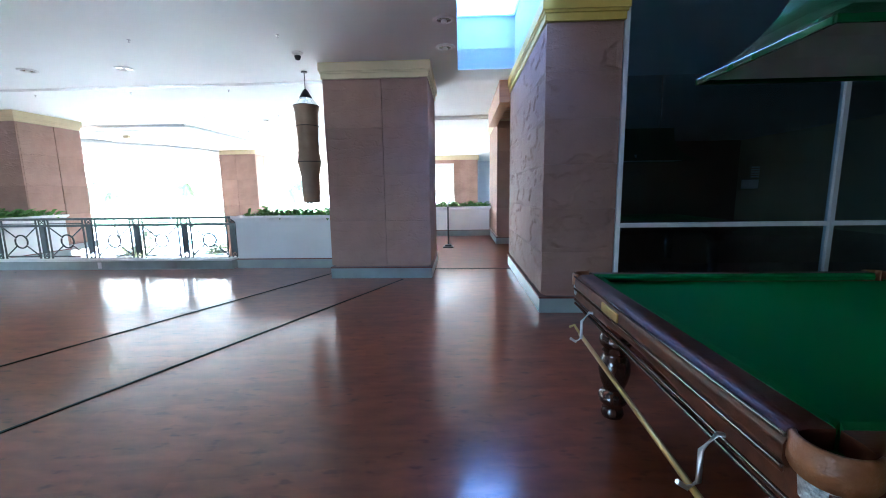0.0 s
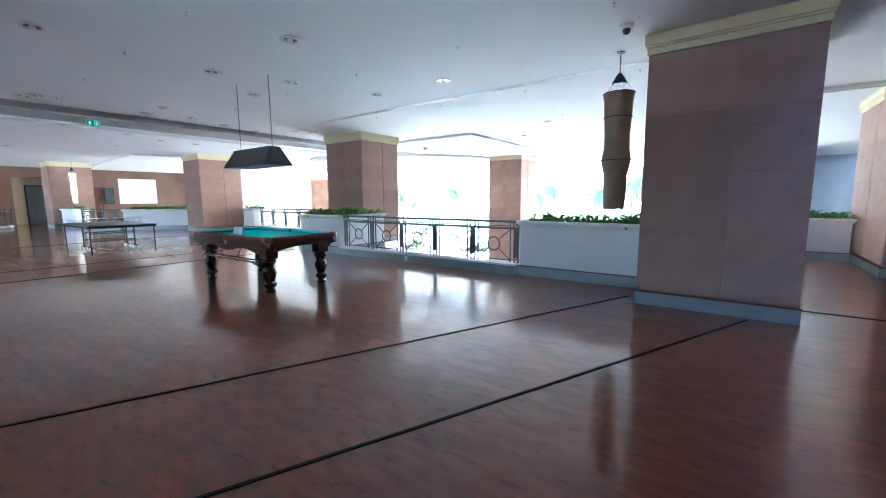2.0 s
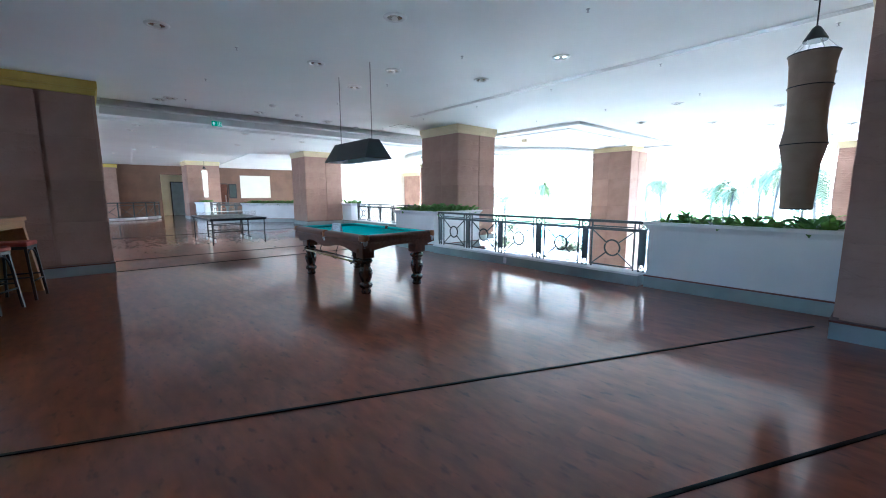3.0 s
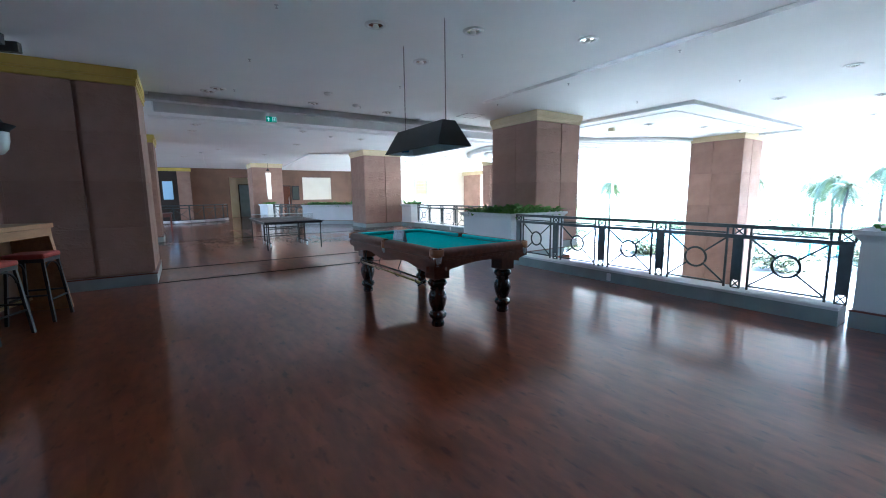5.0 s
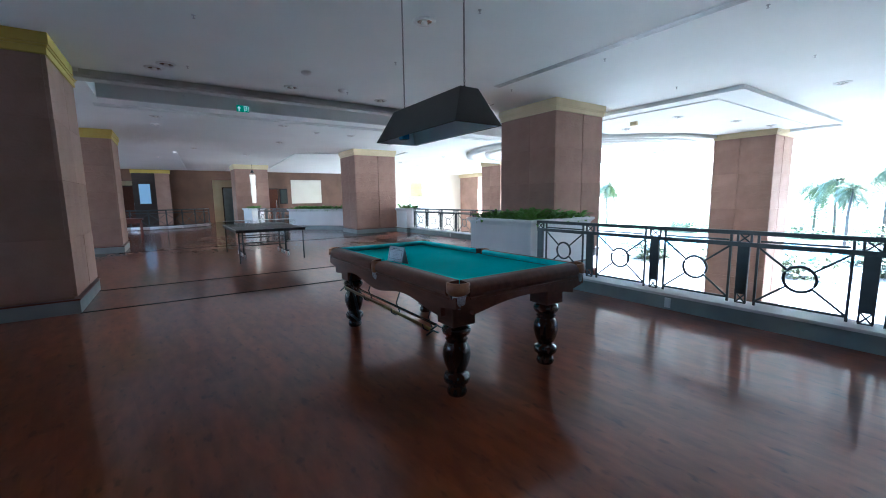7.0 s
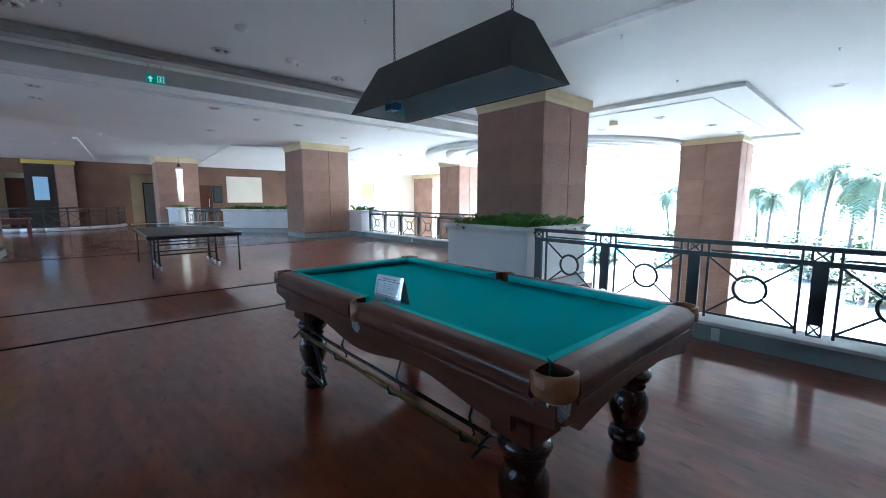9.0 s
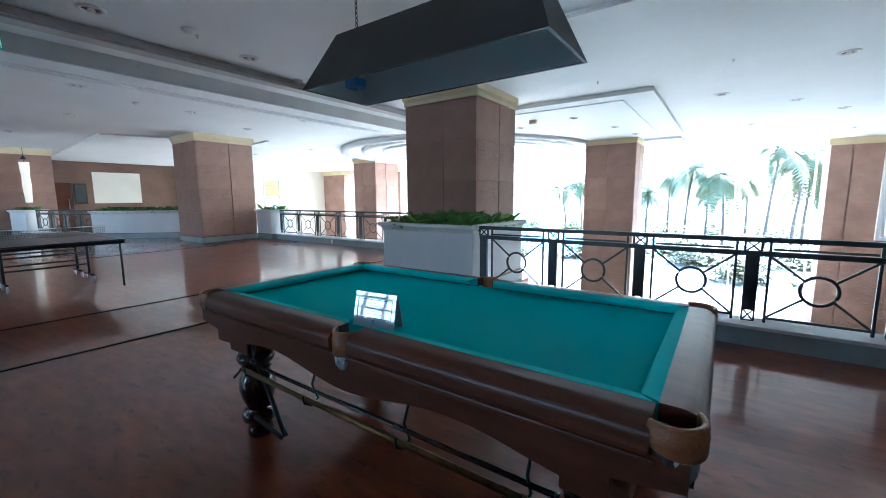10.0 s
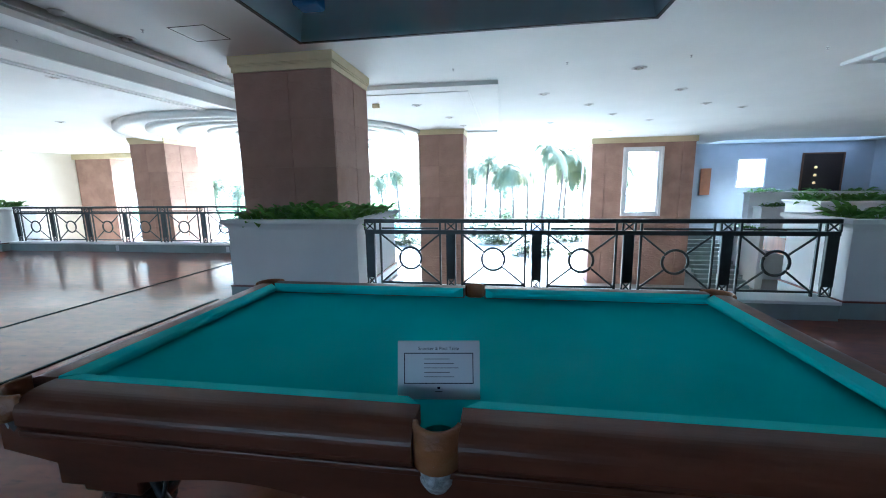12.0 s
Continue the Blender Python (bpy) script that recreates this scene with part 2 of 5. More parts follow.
def sheet(name, colour):
    """A translucent plastic sheet."""
    m = bpy.data.materials.new(name)
    m.use_nodes = True
    nt = m.node_tree
    tr = nt.nodes.new("ShaderNodeBsdfTranslucent")
    tr.inputs["Color"].default_value = (*colour, 1)
    nt.links.new(tr.outputs["BSDF"], nt.nodes["Material Output"].inputs["Surface"])
    return m


BLUE_SHEET = sheet("blue_rooflight_sheet", (0.24, 0.30, 0.41))


# ---- building helpers ----
def box(bm, x0, x1, y0, y1, z0, z1, bevel=0.0):
    m = Matrix.Translation(((x0 + x1) / 2, (y0 + y1) / 2, (z0 + z1) / 2)) @ Matrix.Diagonal((x1 - x0, y1 - y0, z1 - z0, 1))
    made = bmesh.ops.create_cube(bm, size=1, matrix=m)["verts"]
    if bevel:
        edges = {e for v in made for e in v.link_edges}
        bmesh.ops.bevel(bm, geom=list(edges), offset=bevel, segments=2, affect="EDGES", profile=0.5)
    return bm


def lathe(bm, profile, x=0.0, y=0.0, z=0.0, seg=20, capped=True):
    """A turned body; profile: (radius, height) from bottom to top."""
    rings = []
    for r, h in profile:
        rings.append([bm.verts.new((x + r * math.cos(2 * math.pi * i / seg), y + r * math.sin(2 * math.pi * i / seg), z + h)) for i in range(seg)])
    for a, b in zip(rings, rings[1:]):
        for i in range(seg):
            f = bm.faces.new((a[i], a[(i + 1) % seg], b[(i + 1) % seg], b[i]))
            f.smooth = True
    if capped:
        bm.faces.new(rings[0][::-1])
        bm.faces.new(rings[-1])
    return bm


def rod(bm, points, r, seg=8, closed=False):
    """A round bar along points."""
    pts = [Vector(p) for p in points]
    rings = []
    n = len(pts)
    for i, p in enumerate(pts):
        a = pts[(i - 1) % n] if closed or i else p
        b = pts[(i + 1) % n] if closed or i < n - 1 else p
        d = (b - a).normalized()
        u = d.cross(Vector((0, 0, 1)) if abs(d.z) < 0.9 else Vector((1, 0, 0))).normalized()
        w = d.cross(u)
        rings.append([bm.verts.new(p + r * (math.cos(2 * math.pi * k / seg) * u + math.sin(2 * math.pi * k / seg) * w)) for k in range(seg)])
    pairs = list(zip(rings, rings[1:])) + ([(rings[-1], rings[0])] if closed else [])
    for a, b in pairs:
        for k in range(seg):
            f = bm.faces.new((a[k], a[(k + 1) % seg], b[(k + 1) % seg], b[k]))
            f.smooth = True
    if not closed:
        bm.faces.new(rings[0][::-1])
        bm.faces.new(rings[-1])
    return bm


def prism(bm, outline, axis, a, b):
    """A flat outline (pairs) pushed from a to b along the axis x, y or z."""
    def at(p, v):
        return {"x": (v, p[0], p[1]), "y": (p[0], v, p[1]), "z": (p[0], p[1], v)}[axis]
    lo = [bm.verts.new(at(p, a)) for p in outline]
    hi = [bm.verts.new(at(p, b)) for p in outline]
    n = len(outline)
    faces = [bm.faces.new(lo), bm.faces.new(hi)] + [bm.faces.new((lo[i], lo[(i + 1) % n], hi[(i + 1) % n], hi[i])) for i in range(n)]
    bmesh.ops.recalc_face_normals(bm, faces=faces)
    return bm


def part(name, bm, mat, parent=None, label=""):
    """One mesh object, a part of parent where that is given."""
    me = bpy.data.meshes.new(name)
    bm.to_mesh(me)
    bm.free()
    me.materials.append(mat)
    ob = new(name, me)
    ob.parent = parent
    if label:
        ob["label"] = label
    return ob


def shared(name, me, parent, m):
    """A further piece on a mesh that exists."""
    ob = new(name, me)
    ob.parent = parent
    ob.matrix_basis = m
    return ob


def thing(name, m, label, category, group="", kind=""):
    ob = new(name)
    ob.matrix_basis = m
    return tagged(ob, label, category, group, kind)


def setting(name, bm, mat, label, category):
    return tagged(part(name, bm, mat), label, category, kind="structure")


def B():
    return bmesh.new()

# ---- structure ----
CEIL, LOW = 3.4, -3.6

bm = B()
box(bm, -60, 12, -9.3, 7.3, -0.4, 0)
box(bm, -60, -11.14, 7.3, 10.62, -0.4, 0)
box(bm, -11.14, -9.34, 7.3, 9.1, -0.4, 0)
box(bm, -4.48, 12, 7.3, 8.1, -0.4, 0)
box(bm, -1.1, 12, 8.1, 14.2, -0.4, 0)
floor = setting("floor", bm, FLOOR, "dark red-brown lacquered parquet floor with window reflections", "floor")

# thin dark inlay strips, straight across and slanting
def inlay(x0, y0, x1, y1, w=0.035):
    d = Vector((x1 - x0, y1 - y0, 0)).normalized()
    n = Vector((-d.y, d.x, 0)) * w / 2
    a, b = Vector((x0, y0, 0)), Vector((x1, y1, 0))
    bm = B()
    prism(bm, [tuple((p + s)[:2]) for p, s in ((a, n), (b, n), (b, -n), (a, -n))], "z", -0.01, 0.007)
    setting("floor_trim", bm, STRIP, "thin dark inlay strip set in the parquet", "trim")

inlay(-2.4, 6.75, -6.25, -2.2, 0.024)
inlay(-1.05, 6.3, -4.82, -2.2, 0.024)
inlay(-13.02, 0.3, -12.66, 10.3)
inlay(-11.45, 1.25, -11.28, 7.3)
inlay(-18.9, 1.0, -18.9, 8.4)
inlay(-0.58, 7.15, 0.82, 7.15)

bm = B()
box(bm, -60, -14.6, -9.3, 24.6, CEIL, 3.72)
box(bm, -14.6, -13.1, -9.3, 1.35, CEIL, 3.72)
box(bm, -14.6, -13.1, 13.0, 24.6, CEIL, 3.72)
box(bm, -14.6, -13.1, 1.35, 13.0, 3.6, 3.72)
box(bm, -13.1, -0.13, -9.3, 24.6, CEIL, 3.72)
box(bm, -0.13, 0.8, -9.3, 3.2, CEIL, 3.72)
box(bm, -0.13, 0.8, 6.93, 24.6, CEIL, 3.72)
box(bm, 0.8, 12, -9.3, 24.6, CEIL, 3.72)
# stepped rims of the long recess
for x0, x1, h in ((-14.68, -14.6, 0.05), (-14.84, -14.68, 0.025), (-15.5, -15.42, 0.03), (-15.62, -15.5, 0.05)):
    box(bm, x0, x1, 1.2, 13.0, CEIL - h, CEIL)
box(bm, -14.84, -12.86, 1.2, 1.35, CEIL - 0.05, CEIL)
# lowered panel round the rotunda, with its inner moulding
arc = [(-16.2 + 5.45 * math.cos(radians(a)), 18.1 - 5.45 * math.sin(radians(a))) for a in range(0, 49, 6)]
prism(bm, [(-12.45, 11.25), (-7.88, 11.25), (-7.88, 18.2)] + arc + [(-12.45, 14.1)], "z", 3.335, CEIL)
for x0, x1, y0, y1 in ((-12.4, -8.5, 11.75, 11.83), (-8.58, -8.5, 11.83, 17.7)):
    box(bm, x0, x1, y0, y1, 3.315, 3.335)
for x0, x1, y0, y1 in ((-7.96, -7.88, 11.25, 18.2), (-12.45, -7.96, 11.25, 11.33)):
    box(bm, x0, x1, y0, y1, 3.318, 3.335)
box(bm, -10.8, -8.0, 18.6, 20.3, 3.3, CEIL)
for r, w, h in ((5.45, 0.3, 0.16), (4.6, 0.28, 0.12), (3.7, 0.3, 0.09), (2.8, 0.25, 0.06), (1.9, 0.25, 0.05)):
    lathe(bm, [(r - w, -h), (r, -h), (r, 0), (r - w, 0), (r - w, -h)], -16.2, 18.1, CEIL, 72, False)
# raised bands over the far hall
for (xa, ya), (xb, yb) in (((-31.0, 7.5), (-22.4, 6.9)), ((-22.4, 6.9), (-21.7, 8.4)), ((-34, 3.2), (-24, 2.6)), ((-20.0, 10.9), (-24.2, 11.4))):
    prism(bm, [(xa, ya - 0.06), (xb, yb - 0.06), (xb, yb + 0.06), (xa, ya + 0.06)], "z", CEIL - 0.05, CEIL)
for x0, x1, y0, y1 in ((-1.9, -1.8, 8.3, 11.35), (-1.8, 0.9, 11.25, 11.35), (-1.62, -1.56, 8.3, 11.07), (-1.56, 0.9, 11.01, 11.07)):
    box(bm, x0, x1, y0, y1, CEIL - 0.06, CEIL)
# recess mouldings in the shade-grey tone, so their risers read darker
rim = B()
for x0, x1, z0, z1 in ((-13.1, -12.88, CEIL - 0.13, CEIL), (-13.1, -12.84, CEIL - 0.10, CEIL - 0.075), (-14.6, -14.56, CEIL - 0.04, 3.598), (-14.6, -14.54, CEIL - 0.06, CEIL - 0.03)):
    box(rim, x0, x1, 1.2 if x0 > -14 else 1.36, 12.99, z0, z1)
setting("ceiling_trim", rim, SHADE_MOULD, "stepped moulding along the ceiling recess, its riser shade put into the grey", "trim")
ceiling = setting("ceiling", bm, PAINT, "white painted ceiling with stepped recesses and mouldings", "ceiling")

# shaft of the roof light over the passage
bm = B()
box(bm, -0.23, -0.13, 3.1, 7.03, CEIL + 0.01, 4.3)
box(bm, 0.8, 0.9, 3.1, 7.03, CEIL + 0.01, 4.3)
box(bm, -0.13, 0.8, 3.1, 3.2, CEIL + 0.01, 4.3)
box(bm, -0.13, 0.8, 6.93, 7.03, CEIL + 0.01, 4.3)
sheet_bm = B()
box(sheet_bm, -0.13, 0.8, 3.2, 6.93, 4.2, 4.21)
setting("roof_light_sheet", sheet_bm, BLUE_SHEET, "translucent blue sheet of a roof light", "roof light")
setting("roof_light_shaft", bm, BLUE_PAINT, "pale painted shaft of a roof light open to the sky", "roof light")


def cleft_slab(w, h, t, mat):
    """A split-faced slab: its front breaks off in shallow ledges with sharp lips."""
    bm = B()
    seed = Vector((random.uniform(0, 50), random.uniform(0, 50), 0))
    nx, nz = max(int(w / 0.02), 8), max(int(h / 0.014), 8)
    rows = []
    for j in range(nz + 1):
        row = []
        for i in range(nx + 1):
            x, z = w * (i / nx - 0.5), 0.0015 + (h - 0.003) * j / nz
            edge = min(i, nx - i, j, nz - j) / 3
            v = noise.fractal(Vector((x * 1.5, z * 2.2, 0)) + seed, 1.15, 2.1, 4)
            step = 1.25 * (v + 1)
            d = 0.017 * (math.floor(step) + min((step - math.floor(step)) * 6, 1)) + 0.0015 * noise.noise(Vector((x * 22, z * 22, 3)) + seed)
            row.append(bm.verts.new((x, -t - (d - 0.034) * min(edge, 1) * 0.9, z)))
        rows.append(row)
    for a, b in zip(rows, rows[1:]):
        for i in range(nx):
            bm.faces.new((a[i], a[i + 1], b[i + 1], b[i]))
    rim = [rows[0], [r[-1] for r in rows], rows[-1][::-1], [r[0] for r in rows][::-1]]
    for line in rim:
        back = [bm.verts.new((v.co.x, 0.02, v.co.z)) for v in line]
        for i in range(len(line) - 1):
            bm.faces.new((line[i], back[i], back[i + 1], line[i + 1]))
    me = bpy.data.meshes.new("stone_slab")
    bm.to_mesh(me)
    bm.free()
    me.materials.append(mat)
    return me


def column(x0, x1, y0, y1, z0, mat, label, cuts=0.56, rows=4, plinth=True, crown=None, hewn=False, groove=0.012):
    """A square pier clad in stone slabs, with a stepped cornice and a tiled plinth with a red fillet."""
    col = thing("column", pose((x0 + x1) / 2, (y0 + y1) / 2, 0), label, "column", kind="structure")
    w, d, t = (x1 - x0) / 2, (y1 - y0) / 2, 0.04
    bm = B()
    box(bm, -w + t, w - t, -d + t, d - t, z0, 3.16)
    part("core", bm, mat, col)
    base = 0.22 if plinth else z0
    seen = {}
    for side in range(4):
        half, off = (w, d) if side % 2 == 0 else (d, w)
        g = 0.005 if side % 2 == 0 else groove
        spans = ((-half + (0 if side % 2 == 0 else t), half * (2 * cuts - 1) - g), (half * (2 * cuts - 1) + g, half - (0 if side % 2 == 0 else t)))
        if hewn:
            spans = ((-half + (0 if side % 2 == 0 else t), half - (0 if side % 2 == 0 else t)),)
        for s, (a, b) in enumerate(spans):
            n = rows
            hh = (3.155 - base) / n
            for k in range(n):
                key = (side, s, k) if hewn else (round(b - a, 4), n)
                if hewn:
                    seen[key] = cleft_slab(b - a, hh, t, mat)
                if key not in seen:
                    bm = B()
                    box(bm, -(b - a) / 2, (b - a) / 2, -t, 0, 0.0015, hh - 0.0015)
                    me = bpy.data.meshes.new("stone_slab")
                    bm.to_mesh(me)
                    bm.free()
                    me.materials.append(mat)
                    seen[key] = me
                push = random.uniform(0.0, 0.004)
                shared("stone_slab", seen[key], col, Matrix.Rotation(side * math.pi / 2, 4, "Z") @ Matrix.Translation(((a + b) / 2, -off + t - push, base + k * hh)))
    bm = B()
    for h0, h1, o in ((3.16, 3.24, 0.02), (3.24, 3.27, 0.035), (3.27, CEIL - 0.001, 0.05)):
        box(bm, -w - o, w + o, -d - o, d + o, h0, h1, 0.004)
    part("cornice", bm, crown or CREAM, col, "yellow moulded cornice" if crown else "cream moulded cornice")
    if plinth:
        bm = B()
        box(bm, -w - 0.02, w + 0.02, -d - 0.02, d + 0.02, 0.0, 0.17, 0.004)
        part("plinth", bm, TILE, col, "grey tiled plinth")
        bm = B()
        box(bm, -w - 0.028, w + 0.028, -d - 0.028, d + 0.028, 0.17, 0.19, 0.003)
        part("fillet", bm, RED_TRIM, col, "thin red-brown fillet")
    return col


column(-2.24, -0.6, 6.4, 8.06, 0, STONE, "pink sandstone pier with cream cornice beside a planter")
column(-11.98, -10.35, 9.0, 10.58, 0, STONE, "pink sandstone pier with vertical grooves behind a planter")
column(-21.6, -20.0, 8.5, 10.3, 0, STONE, "pink sandstone pier with grooved faces by the gallery rail")
column(-13.1, -11.46, -0.42, 1.24, 0, STONE, "shaded sandstone pier next to the bar counter", crown=YELLOW, groove=0.03)
column(-20.7, -19.1, -0.5, 1.1, 0, STONE, "sandstone pier in the far hall", crown=YELLOW)
column(-30.9, -29.3, 5.3, 7.0, 0, STONE, "sandstone pier with a tall wall light in the far hall", 0.5)
column(-10.86, -9.2, 17.6, 19.2, LOW, STONE, "pink sandstone pier rising through both storeys by the open front", 0.45, 6, False)
column(-22.9, -21.3, 17.5, 19.2, LOW, STONE, "pink sandstone pier rising from the storey below", 0.45, 6, False)
column(0.82, 1.62, 4.52, 7.58, 0, ROUGH_STONE, "rough-hewn pink sandstone pier beside the dark glass front", 0.6, 6, crown=YELLOW, hewn=True)
column(0.85, 2.5, 10.5, 13.2, 0, STONE, "red-brown sandstone pier at the end of the passage", 0.5)

# pier with the tall window in the open front
def wall_box(name, x0, x1, y0, y1, z0, z1, mat, label, category="wall"):
    bm = B()
    box(bm, x0, x1, y0, y1, z0, z1)
    return setting(name, bm, mat, label, category)

bm = B()
for a, b in ((-3.62, -3.06), (-3.01, -2.24), (-0.46, 0.3), (0.35, 0.88)):
    box(bm, a, b, 23, 24.2, LOW, 3.15)
for a, b in ((-3.06, -3.01), (0.3, 0.35)):
    box(bm, a, b, 23.05, 24.2, LOW, 3.15)
box(bm, -2.24, -0.46, 23, 24.2, LOW, -0.25)
box(bm, -2.24, -0.46, 23, 24.2, 2.95, 3.15)
front = setting("wall_front", bm, STONE, "sandstone wall with one tall framed window", "wall")
bm = B()
box(bm, -3.69, 0.95, 22.95, 24.25, 3.15, CEIL - 0.001)
setting("trim", bm, CREAM, "cream cornice over the window wall", "trim")
win = thing("window_1", pose(-1.35, 23, 1.35), "tall window in a wide white moulded frame in a sandstone wall", "window", kind="structure")
for k, (o, y0, y1) in enumerate(((0.0, -0.09, 0.06), (0.11, -0.05, 0.1))):
    bm = B()
    w, h, t = 0.88 - o, 1.6 - o, 0.11
    for a in (-w, w - t):
        box(bm, a, a + t, y0, y1, -h, h, 0.012)
    for z in (-h, h - t):
        box(bm, -w + t, w - t, y0, y1, z, z + t, 0.012)
    part("architrave" if k == 0 else "window_frame", bm, WHITE, win)
bm = B()
box(bm, -0.66, 0.66, 0.02, 0.028, -1.38, 1.38)
part("pane", bm, PANE, win).visible_shadow = False

# enclosing walls
# unseen rear wall; its brown is chosen to cut light bounced forward
bm = B()
box(bm, -60, 12, -9.3, -9, 0, 1.3)
box(bm, -60, 12, -9.3, -9, 3.1, CEIL)
for a, b in ((-60, -34), (-21, -19), (-9, 12)):
    box(bm, a, b, -9.3, -9, 1.3, 3.1)
setting("wall_back", bm, BROWN, "unseen wall with wide gridded windows behind the hall, kept brown to cut bounce light", "wall")
# the -34..-21 window is added, out of view, to brighten the far hall
for a, b in ((-34, -21), (-19, -9)):
    gw = thing("window_back", pose((a + b) / 2, -9.15, 0), "wide unseen window with a grid of thin white bars, letting light in", "window", kind="structure")
    n, h = round(b - a), (b - a) / 2
    for i in range(n + 1):
        bm = B()
        x = -h + 2 * h * i / n
        box(bm, x - 0.06, x + 0.06, -0.04, 0.04, 1.3, 3.1)
        part("mullion", bm, WHITE, gw)
    for z in (1.33, 1.75, 2.2, 2.65, 3.07):
        bm = B()
        box(bm, -h, h, -0.035, 0.035, z - 0.04, z + 0.04)
        part("glazing_bar", bm, WHITE, gw)
wall_box("wall_side", 12, 12.3, -9.3, 24.6, LOW, CEIL, CREAM, "plain cream wall at the side")
wall_box("wall_bar_end", -15.7, -15.5, -5.0, -0.45, 0, 2.62, STONE, "sandstone-coloured wall beyond the bar")
wall_box("trim", -15.75, -15.45, -5.05, -0.4, 2.62, 2.8, CREAM, "cream cornice on the wall beyond the bar", "trim")
wall_box("wall_far_hall", -60.3, -60, -9.3, 26, LOW, CEIL, BROWN, "brown wall at the end of the far hall")
wall_box("wall_lower", -60, 12, 3.0, 3.2, LOW, -0.4, CREAM, "plain wall of the storey below")

# dark glazed front beside the rough pier
front2 = thing("glass_front", pose(0, 4.56, 0), "dark glazed shop front with pale metal bars", "glass front", kind="structure")
for x, w in ((1.66, 0.05), (3.96, 0.05), (6.3, 0.05), (8.6, 0.05)):
    part("mullion", box(B(), x - w / 2, x + w / 2, -0.04, 0.04, 0.02, CEIL, 0.004), WHITE, front2)
for a, b in ((1.685, 3.935), (3.985, 6.275), (6.325, 8.575)):
    part("transom", box(B(), a, b, -0.035, 0.035, 0.98, 1.03, 0.004), WHITE, front2)
    part("transom", box(B(), a, b, -0.04, 0.04, 0.0, 0.06, 0.004), WHITE, front2)
for a, b in ((1.685, 3.935), (3.985, 6.275), (6.325, 8.575)):
    for z0, z1 in ((0.06, 0.98), (1.03, CEIL)):
        bm = B()
        box(bm, a, b, -0.005, 0.005, z0, z1)
        part("pane", bm, SHOP_GLASS, front2)
wall_box("wall_shop_back", 1.66, 12, 7.58, 7.7, 0, CEIL, BROWN, "brown wall deep inside the dark shop")
wall_box("wall_shop_end", 8.62, 12, 4.5, 4.6, 0, CEIL, BROWN, "brown wall beside the glass front")

# far hall: brown panelled wall with pale openings, and the cream wall with a window
bm = B()
for y0, y1, z0, z1 in ((-6, -0.9, 0, CEIL), (-0.9, 0.5, 2.7, CEIL), (0.5, 4.64, 0, CEIL), (4.64, 5.95, 2.8, CEIL), (5.95, 9.6, 0, CEIL), (9.6, 11.8, 0, 1.17), (9.6, 11.8, 2.87, CEIL), (11.8, 14.5, 0, CEIL)):
    box(bm, -35.2, -35.0, y0, y1, z0, z1)
setting("wall_hall_west", bm, BROWN, "brown panelled wall with pale openings in the far hall", "wall")
wall_box("wall_hall_recess", -36.2, -36, -3, 14.5, 0, CEIL, CREAM, "cream wall seen through the openings of the far hall")
wall_box("pilaster", -35.0, -34.6, 0.5, 1.6, 0, 3.15, DARK_TIMBER, "dark panelled pilaster carrying a screen in the far hall", "pilaster")
wall_box("pilaster", -35.0, -34.62, 1.604, 2.34, 0, 3.15, STONE, "sandstone pilaster in the far hall", "pilaster")
wall_box("trim", -35.0, -34.55, 0.45, 2.4, 3.154, 3.36, YELLOW, "yellow cornice over the far pilasters", "trim")
wall_box("wall_board", -35.08, -35.02, 9.6, 11.8, 1.17, 2.87, PALE, "large white panel set in the brown wall")
bm = B()
box(bm, -33.2, -33, 14.5, 18.3, LOW, CEIL)
box(bm, -33.2, -33, 19.6, 24.6, LOW, CEIL)
box(bm, -33.2, -33, 18.3, 19.6, LOW, 0.3)
box(bm, -33.2, -33, 18.3, 19.6, 2.75, CEIL)
setting("wall_cream", bm, PALE, "sunlit cream wall with one window across the void", "wall")
w2 = thing("window_2", pose(-33.0, 18.95, 1.5), "white-framed window in the cream wall", "window", kind="structure")
bm = B()
for a in (-0.65, 0.55):
    box(bm, -0.08, 0.05, a, a + 0.1, -1.2, 1.25, 0.005)
for z in (-1.2, 1.15):
    box(bm, -0.08, 0.05, -0.55, 0.55, z, z + 0.1, 0.005)
part("window_frame", bm, WHITE, w2)
bm = B()
for k in range(9):
    box(bm, -0.03, -0.01, -0.55, 0.55, 0.02 + k * 0.125, 0.135 + k * 0.125, 0.004)
part("blind", bm, BLIND, w2, "yellow slatted blind, half lowered")
bm = B()
box(bm, -0.07, -0.062, -0.55, 0.55, -1.1, 1.15)
part("pane", bm, PANE, w2)
bm = B()
box(bm, -32.9, -30.5, 23.4, 24.4, LOW, 3.1)
box(bm, -27.2, -24.8, 23.4, 24.4, LOW, 3.1)
setting("wall_north", bm, STONE, "sandstone piers of the open front", "wall")
bm = B()
box(bm, -33, -24.7, 23.3, 24.5, 3.1, CEIL - 0.001)
setting("trim", bm, CREAM, "cream cornice over the far sandstone piers", "trim")


# kerbs and planters along the void
def kerb(x0, y0, x1, y1, h=0.2, t=0.3):
    d = Vector((x1 - x0, y1 - y0, 0))
    k = thing("kerb", Matrix.Translation((x0, y0, 0)) @ Matrix.Rotation(math.atan2(d.y, d.x), 4, "Z"), "low tiled kerb with a white stone top under the railing", "kerb", kind="structure")
    L = d.length
    bm = B()
    box(bm, 0, L, 0, t, -0.4, h - 0.035)
    part("kerb_face", bm, TILE, k)
    bm = B()
    box(bm, 0, L, -0.02, t + 0.02, h - 0.035, h, 0.006)
    part("kerb_top", bm, WHITE, k, "white stone kerb top")
    return k

